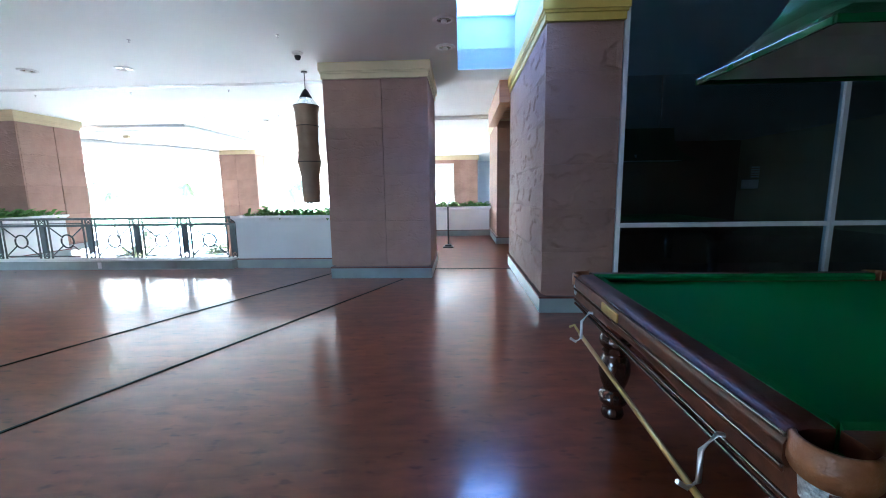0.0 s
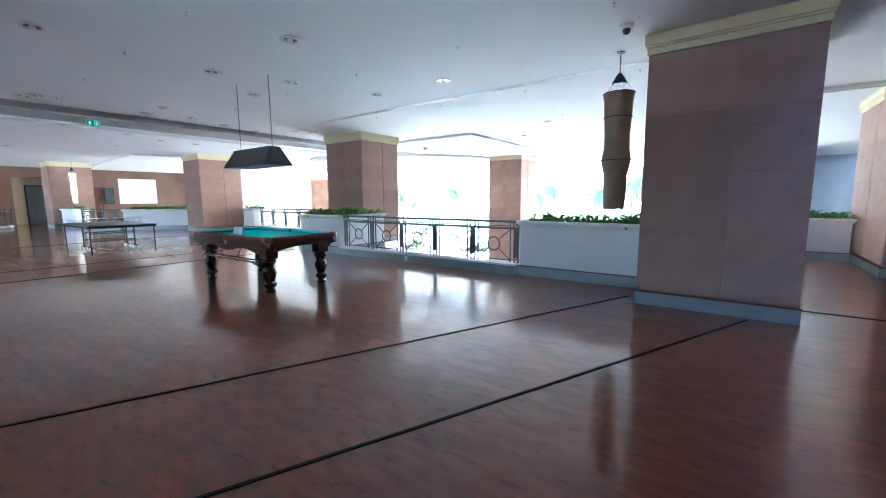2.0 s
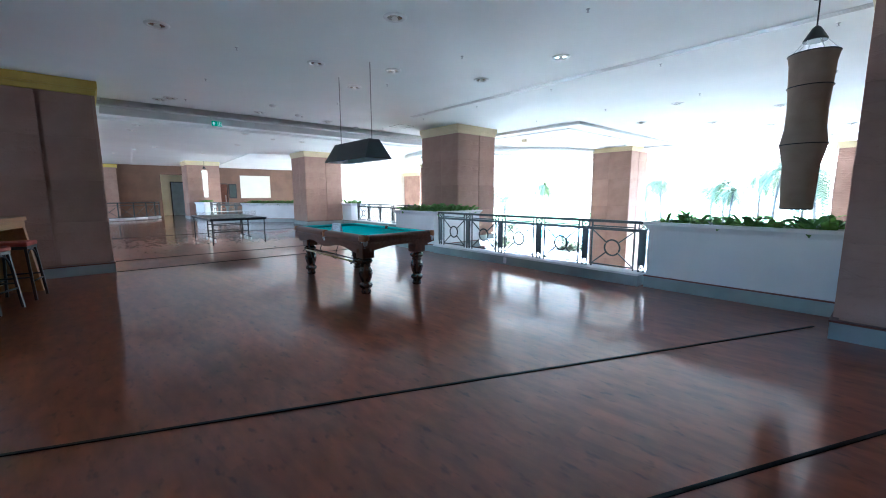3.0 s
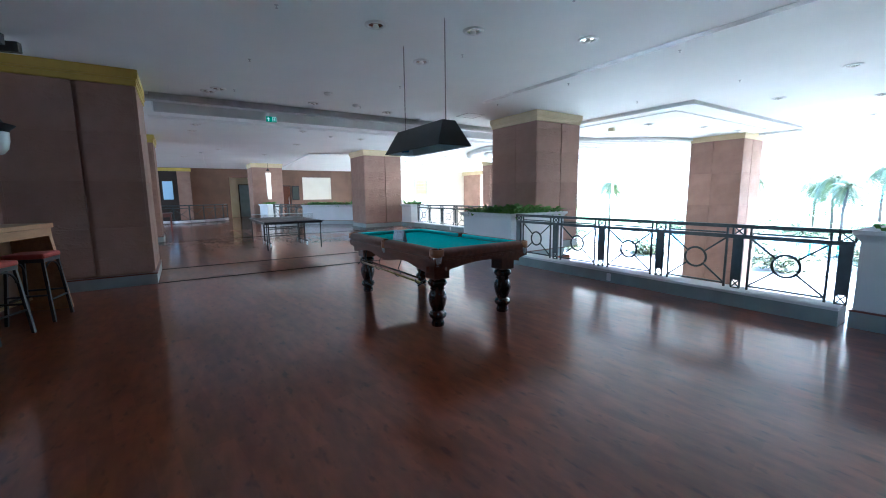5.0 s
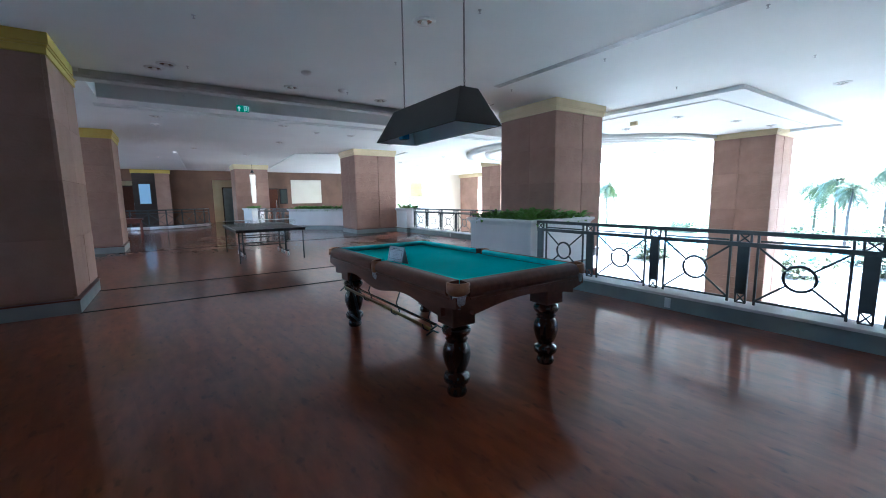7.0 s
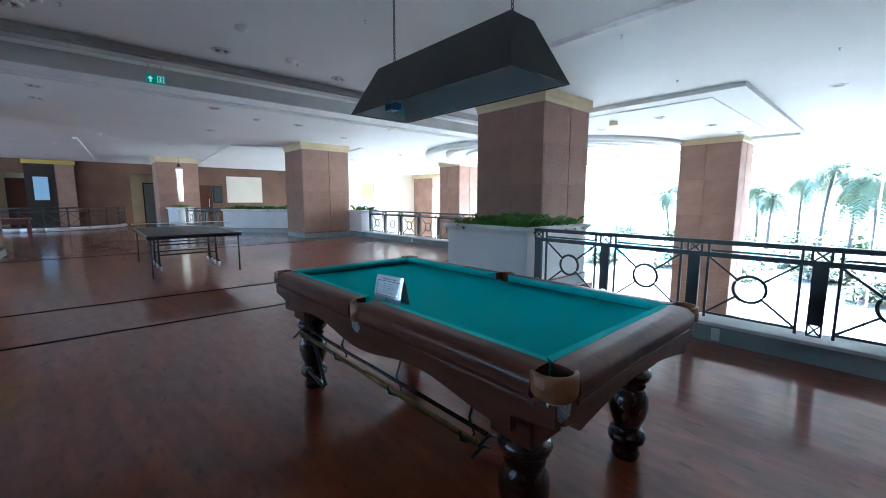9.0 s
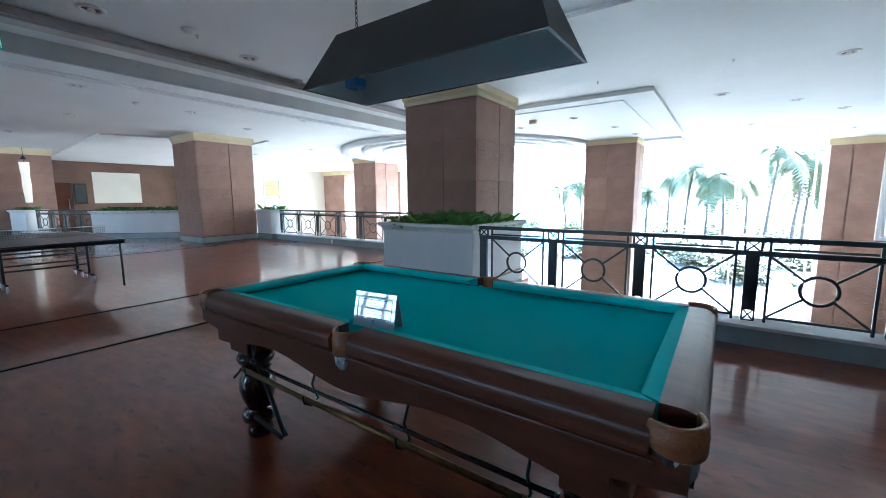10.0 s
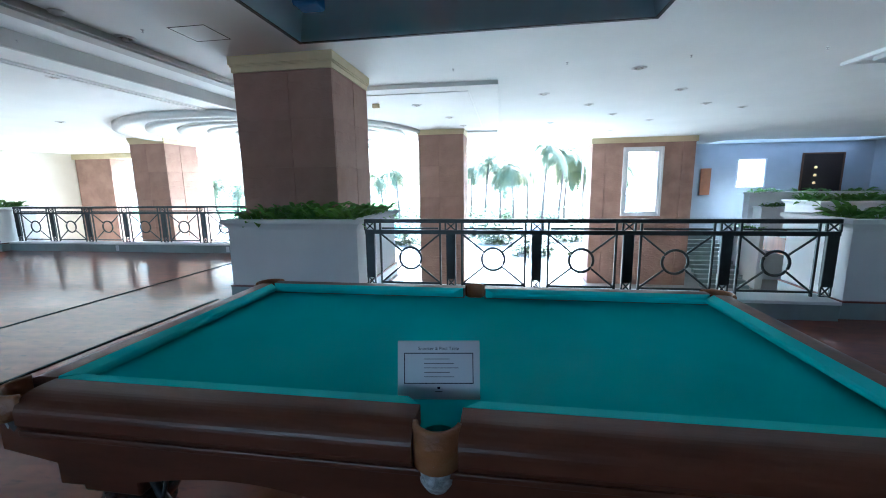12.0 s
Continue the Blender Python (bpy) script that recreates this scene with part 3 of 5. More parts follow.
kerb(-9.36, 7.25, -4.46, 7.25)
kerb(-20.0, 10.45, -12.12, 10.45)
kerb(-25.0, 7.1, -28.3, 6.0)

# slender posts of the open front
for x in (-3.78, -6.3, -14.0, -18.5):
    bm = B()
    box(bm, x - 0.035, x + 0.035, 24.3, 24.4, LOW, CEIL, 0.005)
    setting("front_post", bm, WHITE, "slender white post of the open front", "post")

# small sockets on the kerbs
first = None
for x, y in ((-7.09, 7.25), (-13.5, 10.45), (-16.2, 10.45)):
    if first is None:
        first = thing("socket", pose(x, y, 0.085), "small white socket plate on the kerb face", "socket", group="kerb sockets")
        bm = B()
        box(bm, -0.035, 0.035, -0.018, 0.0, -0.06, 0.06, 0.006)
        part("plate", bm, WHITE, first)
    else:
        copy_thing(first, pose(x, y, 0.085))

# floor darker than the outside paving, added to cut bounce onto the ceiling
bm = B()
box(bm, -60, 12, 3.2, 24.8, LOW - 0.1, LOW + 0.012)
setting("floor_lower", bm, material("low_bounce_tile", (0.30, 0.26, 0.22), 0.35, second=(0.24, 0.21, 0.175), scale=0.8), "added floor of the storey below, kept dark to cut light bounced to the ceiling", "floor")


# ---- billiard tables ----
def billiard_table(m, L, W, H, cloth, edge, label, wood, apron_deep=0.22, leg_r=0.086, inset=(0.27, 0.2)):
    t = thing("billiard_table", m, label, "billiard table")
    l, w, rail, gap = L / 2, W / 2, 0.11, 0.115
    bed = H - 0.05
    # bed with the six pocket mouths cut out
    line = []
    bx, by, pr = l - 0.062, w - 0.062, 0.058
    for cx, cy, a0, a1, r in ((-bx, -by, 90, 0, pr), (0, -by, 180, 0, 0.048), (bx, -by, 180, 90, pr), (bx, by, 270, 180, pr), (0, by, 360, 180, 0.048), (-bx, by, 360, 270, pr)):
        for i in range(9):
            a = radians(a0 + (a1 - a0) * i / 8)
            line.append((cx + r * math.cos(a), cy + r * math.sin(a)))
    bm = B()
    low = [bm.verts.new((x, y, bed - 0.06)) for x, y in line]
    top = [bm.verts.new((x, y, bed)) for x, y in line]
    bm.faces.new(top)
    bm.faces.new(low[::-1])
    for i in range(len(line)):
        j = (i + 1) % len(line)
        bm.faces.new((low[i], low[j], top[j], top[i]))
    part("cloth_bed", bm, cloth, t, "taut woollen cloth over the slate")

    def rail_piece(ax, a, b, out, s):
        """A rail from a to b along ax, rounded over towards its outer face at out."""
        bm = B()
        arc = [(0.062 - 0.062 * math.sin(radians(k)), H - 0.045 + 0.045 * math.cos(radians(k))) for k in range(0, 91, 10)]
        outline = [(rail, H - 0.095), (rail, H)] + arc + [(0.0, H - 0.075), (0.012, H - 0.095)]
        prism(bm, [(out - s * d, z) for d, z in outline], ax, a, b)
        bmesh.ops.recalc_face_normals(bm, faces=bm.faces)
        part("rail", bm, wood, t)

    def cushion(ax, a, b, at, sign):
        """A cushion from a to b along ax; its foot on the rail's inner edge at, its nose towards the bed."""
        bm = B()
        out = [(at, H + 0.001), (at, bed + 0.004), (at - sign * 0.03, bed + 0.012), (at - sign * 0.052, H - 0.02), (at - sign * 0.051, H - 0.012), (at - sign * 0.044, H - 0.006)]
        prism(bm, out, ax, a, b)
        for v in bm.verts:
            c = v.co.x if ax == "x" else v.co.y
            d = abs((v.co.y if ax == "x" else v.co.x) - at)
            shift = d * 0.8 * (1 if abs(c - a) < 1e-5 else -1)
            if ax == "x":
                v.co.x += shift
            else:
                v.co.y += shift
        part("cushion", bm, edge, t)

    for s in (-1, 1):
        for a, b in ((-l + gap, -0.052), (0.052, l - gap)):
            rail_piece("x", a, b, s * w, s)
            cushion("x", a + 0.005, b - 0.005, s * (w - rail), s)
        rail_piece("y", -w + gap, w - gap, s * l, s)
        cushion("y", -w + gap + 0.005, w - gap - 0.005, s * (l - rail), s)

    # aprons: bowed along the sides, arched at the ends, cut back outside the legs
    def apron(half, axis, at0, at1):
        top = H - 0.09
        n = 40
        reach = half - (inset[0] if axis == "x" else inset[1]) + 0.06
        line = [(-half + 0.03, top), (-half + 0.03, H - 0.165), (-reach, H - 0.19)]
        for i in range(n + 1):
            u = -1 + 2 * i / n
            drop = apron_deep + 0.03 * math.cos(2 * math.pi * u) if axis == "x" else apron_deep - 0.06 * math.cos(math.pi * u / 2)
            line.append((u * reach, H - drop))
        line += [(reach, H - 0.19), (half - 0.03, H - 0.165), (half - 0.03, top)]
        bm = B()
        prism(bm, line, "y" if axis == "x" else "x", at0, at1)
        part("apron", bm, wood, t)
        bm = B()
        e = (at0 if abs(at0) > abs(at1) else at1)
        lo, hi = sorted((e, e + math.copysign(0.008, e)))
        if axis == "x":
            box(bm, -half + 0.1, half - 0.1, lo, hi, H - 0.118, H - 0.1, 0.004)
        else:
            box(bm, lo, hi, -half + 0.1, half - 0.1, H - 0.118, H - 0.1, 0.004)
        part("moulding", bm, wood, t)

    for s in (-1, 1):
        a, b = sorted((s * (w - 0.02), s * (w - 0.055)))
        apron(l, "x", a, b)
        a, b = sorted((s * (l - 0.02), s * (l - 0.055)))
        apron(w - 0.026, "y", a, b)
    # turned legs under square blocks
    R = leg_r
    prof = [(R * 0.72, 0), (R * 0.8, 0.02), (R * 0.72, 0.05), (R * 0.62, 0.07), (R * 1.0, 0.10), (R * 1.05, 0.125), (R * 0.95, 0.15), (R * 0.68, 0.165), (R * 0.72, 0.18), (R * 0.95, 0.23), (R * 1.1, 0.29), (R * 1.06, 0.34), (R * 0.82, 0.385), (R * 0.72, 0.4), (R * 0.9, 0.41), (R * 0.72, 0.425), (R * 1.05, 0.45), (R * 1.15, 0.475), (R * 1.02, 0.5), (R * 0.7, 0.515), (R * 0.7, 0.53)]
    k = (H - 0.3) / 0.56
    for sx in (-1, 1):
        for sy in (-1, 1):
            bm = B()
            lathe(bm, [(r, h * k) for r, h in prof], sx * (l - inset[0]), sy * (w - inset[1]), 0, 24)
            leg = part("leg", bm, LEG_WOOD, t, "turned glossy dark wooden leg")
            bm = B()
            x, y = sx * (l - inset[0]), sy * (w - inset[1])
            box(bm, x - R * 1.05, x + R * 1.05, y - R * 1.05, y + R * 1.05, 0.52 * k, H - 0.11, 0.008)
            part("leg_block", bm, wood, leg)
    # pockets: leather lip with a seam, dark throat, net bag
    for px, py, mid, span, r in ((-l + 0.076, -w + 0.076, 225, 82, 0.062), (l - 0.076, -w + 0.076, 315, 82, 0.062), (l - 0.076, w - 0.076, 45, 82, 0.062), (-l + 0.076, w - 0.076, 135, 82, 0.062), (0, -w + 0.056, 270, 80, 0.044), (0, w - 0.056, 90, 80, 0.044)):
        pocket = part("pocket", lathe(B(), [(r * 0.8, -0.16), (r * 0.97, -0.08), (r * 0.9, -0.075), (r * 0.7, -0.16)], px, py, H, 20, False), BLACK, t, "dark pocket throat")
        corner = r > 0.05
        section = ((0.0, -0.075), (0.0, -0.006), (0.004, 0.001), (0.012, 0.0), (0.017, -0.008), (0.0165, -0.03), (0.0185, -0.034), (0.0175, -0.08 if corner else -0.1), (0.006, -0.082 if corner else -0.1))
        bm = B()
        ring = []
        n = 18
        for i in range(n + 1):
            u = -1 + 2 * i / n
            a = radians(mid + span * u)
            c, s = math.cos(a), math.sin(a)
            lift = 0.022 * u * u if corner else 0.012 * u * u
            ring.append([bm.verts.new((px + (r + d) * c, py + (r + d) * s, H + (z + lift if z < -0.07 else z))) for d, z in section])
        k = len(section)
        for p, q in zip(ring, ring[1:]):
            for j in range(k):
                f = bm.faces.new((p[j], p[(j + 1) % k], q[(j + 1) % k], q[j]))
                f.smooth = True
        bm.faces.new(ring[0])
        bm.faces.new(ring[-1][::-1])
        bmesh.ops.recalc_face_normals(bm, faces=bm.faces)
        part("leather_lip", bm, LEATHER, pocket, "tan leather pocket lip")
        out = Vector((px, py, 0)).normalized() * (0.02 if corner else 0.012)
        bm = lathe(B(), [(0.012, -0.175), (0.03, -0.16), (0.044, -0.135), (0.05, -0.075)], px + out.x, py + out.y, H, 16)
        part("net", bm, NET, pocket, "white knotted net bag")
    return t


def hangers(t, y, L, H, z, mat):
    """Long brass rods in black hooks under the apron of table t."""
    for dz, dy, r, m, lab in ((0, 0, 0.013, mat, "long brass rest rod slung under the table"), (0.03, 0.035, 0.01, LEG_WOOD, "long dark wooden cue slung under the table")):
        bm = rod(B(), [(-L / 2, y + dy, z + dz), (L / 2, y + dy, z + dz)], r, 10)
        part("rest_rod", bm, m, t, lab)
        for s in (-1, 1):
            part("rest_head", rod(B(), [(s * L / 2, y + dy - 0.05, z + dz - 0.03), (s * (L / 2 + 0.01), y + dy, z + dz), (s * L / 2, y + dy + 0.05, z + dz - 0.03)], 0.007, 6), BLACK, t)
    for x in (-L / 2 + 0.08, -0.28, 0.28, L / 2 - 0.08):
        bm = rod(B(), [(x, y + 0.07, H - 0.2), (x, y + 0.02, z + 0.07), (x, y + 0.05, z - 0.01), (x, y + 0.01, z - 0.03), (x, y - 0.025, z - 0.005), (x, y - 0.03, z + 0.03)], 0.006, 6)
        part("hook", bm, BLACK, t, "bent black iron hook")


pool = billiard_table(pose(-7.88, 4.385, 0), 2.45, 1.31, 0.865, TEAL, TEAL_LIT_EDGE, "dark wooden pool table with worn teal cloth and turned legs", POOL_WOOD, 0.22, 0.092, (0.26, 0.19))
hangers(pool, -0.6, 1.72, 0.865, 0.47, ROD_BRASS)
bm = rod(B(), [(-0.94, -0.5, 0.58), (-0.86, -0.53, 0.575), (-0.82, -0.545, 0.53), (-0.55, -0.58, 0.24), (-0.52, -0.58, 0.2), (-0.56, -0.577, 0.17), (-0.92, -0.52, 0.14), (-0.96, -0.5, 0.15)], 0.013, 8)
part("rest_bracket", bm, BLACK, pool, "black iron bracket bent into a triangle")
for dy in (-0.42, -0.38):
    bm = rod(B(), [(-1.2, dy, 0.7), (-1.27, dy, 0.66), (-1.25, dy, 0.6), (-1.16, dy, 0.52), (-1.08, dy, 0.48)], 0.005, 6)
    part("hook", bm, BLACK, pool)
snooker = billiard_table(pose(2.475, 1.67, 0), 3.72, 1.86, 0.885, GREEN, GREEN, "large mahogany snooker table with bright green cloth", WOOD, 0.2, 0.085, (0.23, 0.22))
bm = B()
box(bm, -1.868, -1.858, 0.12, 0.32, 0.805, 0.85, 0.003)
part("name_plate", bm, BRASS, snooker, "small brass plate on the end rail")
for s, z in ((-1, 0.872), (-1, 0.796), (1, 0.872)):
    bm = B()
    box(bm, s * 1.862 - 0.004, s * 1.862 + 0.004, -0.82, 0.82, z - 0.005, z + 0.005, 0.002)
    part("bead", bm, LEG_WOOD, snooker, "polished bead along the rail")
for z in (0.69, 0.715):
    bm = B()
    box(bm, -1.848, -1.836, -0.86, 0.86, z - 0.006, z + 0.006, 0.003)
    part("bead", bm, LEG_WOOD, snooker)
bm = rod(B(), [(-1.87, 0.64, 0.56), (-1.9, -1.35, 0.5)], 0.011, 10)
part("rest_rod", bm, BRASS, snooker, "long brass-coloured rest hung below the end rail")
for y in (0.52, -0.6):
    bm = rod(B(), [(-1.8, y, 0.72), (-1.86, y, 0.73), (-1.9, y, 0.68), (-1.9, y, 0.58), (-1.93, y, 0.56), (-1.96, y, 0.58)], 0.008, 6)
    part("hook", bm, STEEL, snooker)
bm = rod(B(), [(-1.87, 0.63, 0.56), (-1.9, 0.66, 0.61), (-1.92, 0.68, 0.59)], 0.008, 6)
part("rest_head", bm, BRASS, snooker)

# ---- canopies over the tables ----
def canopy(m, L, W, l, w, h, outside, inside, label, flare=1.0):
    """A hollow trough shade: bottom L by W, top l by w; flare above 1 hollows its sides."""
    t = thing("table_canopy", m, label, "hanging lamp")
    def shell(k, d):
        rings = []
        steps = 1 if flare == 1.0 else 8
        for i in range(steps + 1):
            u = i / steps
            f = (1 - u) ** flare
            rings.append([(sx * ((l + (L - l) * f) / 2 - k), sy * ((w + (W - w) * f) / 2 - k), d + (h - 3 * d) * u) for sx, sy in ((-1, -1), (1, -1), (1, 1), (-1, 1))])
        return rings
    for name, mat, k, d in (("shade", outside, 0.0, 0.0), ("lining", inside, 0.012, 0.004)):
        bm = B()
        rings = [[bm.verts.new(p) for p in ring] for ring in shell(k, d)]
        for lower, upper in zip(rings, rings[1:]):
            for i in range(4):
                bm.faces.new((lower[i], lower[(i + 1) % 4], upper[(i + 1) % 4], upper[i]))
        bm.faces.new(rings[-1])
        vl = rings[0]
        if k == 0.0:
            v2 = [bm.verts.new(p) for p in shell(0.014, 0.0)[0]]
            for i in range(4):
                bm.faces.new((vl[i], vl[(i + 1) % 4], v2[(i + 1) % 4], v2[i]))
        part(name, bm, mat, t)
    return t

DARK_SHADE = material("charcoal_shade", (0.045, 0.043, 0.04), 0.55, second=(0.036, 0.034, 0.032), scale=4, bump=0.1)
LINING = material("pale_blue_lining", (0.74, 0.79, 0.83), 0.6, second=(0.68, 0.73, 0.78), scale=3)
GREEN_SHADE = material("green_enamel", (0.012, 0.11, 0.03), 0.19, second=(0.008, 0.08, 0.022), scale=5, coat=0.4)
CREAM_LINING = material("white_lining", (0.82, 0.82, 0.79), 0.6, scale=3)
BLUE_GLASS = material("blue_glass", (0.03, 0.16, 0.42), 0.1, second=(0.05, 0.22, 0.5), scale=4, coat=0.6)
shade = canopy(pose(-7.885, 4.37, 1.97), 1.38, 0.47, 1.13, 0.18, 0.3, DARK_SHADE, LINING, "charcoal trough canopy hung on chains over the pool table")
for x in (-0.5, 0.5):
    bm = B()
    z = 0.3
    while z < 1.42:
        ring = [(x + (0.007 * math.cos(a) if int(z * 40) % 2 else 0), (0 if int(z * 40) % 2 else 0.007 * math.cos(a)), z + 0.012 + 0.016 * math.sin(a)) for a in [2 * math.pi * k / 8 for k in range(8)]]
        rod(bm, ring, 0.0025, 5, True)
        z += 0.025
    part("chain", bm, BLACK, shade)
bm = B()
box(bm, -0.57, -0.48, -0.04, 0.04, 0.03, 0.085, 0.01)
lamp = part("floodlight", bm, BLUE_GLASS, shade, "small blue glass floodlight")
bm = rod(B(), [(-0.52, 0, 0.09), (-0.52, 0, 0.29)], 0.008, 6)
part("stem", bm, BLACK, lamp)

green = canopy(pose(2.46, 1.64, 1.9), 2.92, 0.68, 2.36, 0.3, 0.55, GREEN_SHADE, CREAM_LINING, "green enamel canopy with a pale lining over the snooker table", 3.2)
bm = B()
for a, b, c, d in ((-1.47, 1.47, -0.35, -0.337), (-1.47, 1.47, 0.337, 0.35), (-1.47, -1.455, -0.337, 0.337), (1.455, 1.47, -0.337, 0.337)):
    box(bm, a, b, c, d, -0.014, 0.012, 0.004)
part("rim", bm, GREEN_SHADE, green)
for x in (-0.48, 0.48):
    bm = B()
    box(bm, x - 0.012, x + 0.012, -0.3, 0.3, 0.01, 0.09, 0.003)
    part("divider", bm, CREAM_LINING, green)
for x in (-1.0, 1.0):
    bm = rod(B(), [(x, 0, 0.54), (x, 0, 1.5)], 0.008, 8)
    part("hanger", bm, BLACK, green)

# ---- pale notice on the shop's rear wall ----
notice = thing("wall_notice", pose(5.16, 7.58, 1.36), "small pale framed notice on the rear wall of the dark shop", "notice")
bm = B()
box(bm, -0.17, 0.17, -0.025, 0, 0, 0.2, 0.004)
part("frame", bm, BLACK, notice)
bm = B()
box(bm, -0.15, 0.15, -0.028, -0.025, 0.02, 0.18)
part("sheet", bm, WHITE, notice, "pale paper sheet")
for k in range(5):
    bm = B()
    box(bm, 0.0, 0.15, -0.03, 0, 0.22 + k * 0.042, 0.245 + k * 0.042, 0.003)
    part("slat", bm, WHITE, notice)
bm = B()
box(bm, -0.01, 0.0, -0.03, 0, 0.2, 0.43)
part("upright", bm, BLACK, notice)

# ---- tent card on the pool table ----
card = thing("tent_card", pose(-7.91, 3.99, 0.8155, 0, 0, 7), "folded white notice card standing on the pool table cloth", "notice card")
CW, CH, LEAN = 0.225, 0.155, 13
for s in (-1, 1):
    bm = B()
    box(bm, -CW / 2, CW / 2, -0.0015, 0.0015, 0, CH)
    bmesh.ops.transform(bm, matrix=Matrix.Translation((0, s * 0.0375, 0)) @ Matrix.Rotation(radians(LEAN * s), 4, "X"), verts=bm.verts)
    part("leaf", bm, PAPER, card)
tilt = Matrix.Translation((0, -0.0375, 0)) @ Matrix.Rotation(radians(-LEAN), 4, "X") @ Matrix.Translation((0, -0.0022, 0))
bm = B()
for a, b, c, d in ((-0.095, 0.095, 0.123, 0.1255), (-0.095, 0.095, 0.042, 0.0445), (-0.095, -0.0925, 0.0445, 0.123), (0.0925, 0.095, 0.0445, 0.123)):
    box(bm, a, b, -0.0006, 0.0, c, d)
for k in range(5):
    box(bm, -0.04, 0.03 + 0.012 * (k % 3), -0.0005, 0.0, 0.108 - k * 0.012, 0.1095 - k * 0.012)
box(bm, -0.004, 0.004, -0.0006, 0, 0.028, 0.034)
box(bm, -0.01, 0.01, -0.0006, 0, 0.02, 0.022)
bmesh.ops.transform(bm, matrix=tilt, verts=bm.verts)
part("printed_frame", bm, INK, card)
txt = bpy.data.curves.new("title", "FONT")
txt.body, txt.size, txt.align_x, txt.extrude = "Snooker & Pool Table", 0.0125, "CENTER", 0.0004
txt.materials.append(INK)
title = new("title", txt)
title.parent = card
title.matrix_basis = tilt @ Matrix.Translation((0, 0, 0.133)) @ Matrix.Rotation(math.pi / 2, 4, "X")


# ---- railings ----
def railing(x0, y0, x1, y1, n, base=0.2, top=1.0):
    d = Vector((x1 - x0, y1 - y0, 0))
    t = thing("railing", Matrix.Translation((x0, y0, 0)) @ Matrix.Rotation(math.atan2(d.y, d.x), 4, "Z"), "dark iron railing with rings and crossed bars on the kerb", "railing", group="gallery railings")
    L = d.length
    p = L / n
    ph = base + (top - base) * 0.815
    bm = B()
    box(bm, -0.06, L + 0.06, -0.035, 0.035, top - 0.045, top, 0.008)
    part("handrail", bm, IRON, t)
    bm = B()
    box(bm, -0.06, L + 0.06, -0.022, 0.022, ph - 0.026, ph + 0.022, 0.004)
    part("mid_rail", bm, IRON, t)
    me_post, me_x = None, None
    for i in range(n + 1):
        if me_post is None:
            bm = B()
            box(bm, -0.054, 0.054, -0.02, 0.02, base + 0.105, ph - 0.022, 0.003)
            me_post = part("post", bm, IRON, t).data
            bm = B()
            for a in (-0.062, 0.062):
                box(bm, a - 0.01, a + 0.01, -0.01, 0.01, ph + 0.018, top - 0.035)
            z0, z1 = ph + 0.02, top - 0.037
            rod(bm, [(-0.05, 0, z0), (0.05, 0, z1)], 0.0085, 6)
            rod(bm, [(0.05, 0, z0), (-0.05, 0, z1)], 0.0085, 6)
            me_x = part("cross", bm, IRON, t).data
            bm = B()
            box(bm, -0.05, 0.05, -0.012, 0.012, base, base + 0.012)
            for a in (-0.046, 0.046):
                box(bm, a - 0.008, a + 0.008, -0.01, 0.01, base + 0.012, base + 0.106)
            rod(bm, [(-0.04, 0, base + 0.012), (0.04, 0, base + 0.107)], 0.0085, 6)
            rod(bm, [(0.04, 0, base + 0.012), (-0.04, 0, base + 0.107)], 0.0085, 6)
            me_f = part("foot_cross", bm, IRON, t).data
        else:
            shared("post", me_post, t, Matrix.Translation((i * p, 0, 0)))
            shared("cross", me_x, t, Matrix.Translation((i * p, 0, 0)))
            shared("foot_cross", me_f, t, Matrix.Translation((i * p, 0, 0)))
    meshes = None
    for i in range(n):
        c = (i + 0.5) * p
        if meshes is None:
            a = p / 2 - 0.125
            zc, r = base + 0.05 + (ph - base - 0.07) * 0.5, 0.128
            bm = B()
            rod(bm, [(r * math.cos(2 * math.pi * k / 28), 0, zc + r * math.sin(2 * math.pi * k / 28)) for k in range(28)], 0.015, 6, True)
            o1 = part("ring", bm, IRON, t)
            bm = B()
            for s in (-1, 1):
                box(bm, s * a - 0.011, s * a + 0.011, -0.01, 0.01, base, top - 0.035)
            box(bm, -a, a, -0.01, 0.01, base + 0.035, base + 0.057)
            box(bm, -a + 0.02, a - 0.02, -0.009, 0.009, ph + 0.03, ph + 0.05)
            o2 = part("panel_frame", bm, IRON, t)
            made = [o1, o2]
            for sx in (-1, 1):
                for z in (base + 0.045, ph - 0.02):
                    e = Vector((sx * a, 0, z))
                    v = (e - Vector((0, 0, zc))).normalized()
                    made.append(part("stay", rod(B(), [Vector((0, 0, zc)) + v * r, e], 0.0115, 6), IRON, t))
            meshes = [(o.name.split(".")[0], o.data) for o in made]
            for o in made:
                o.matrix_basis = Matrix.Translation((c, 0, 0))
        else:
            for nm, me in meshes:
                shared(nm, me, t, Matrix.Translation((c, 0, 0)))
    return t


railing(-9.29, 7.42, -4.49, 7.42, 5)
railing(-19.0, 10.62, -12.2, 10.62, 7)
railing(-25.2, 7.2, -28.2, 6.2, 4)


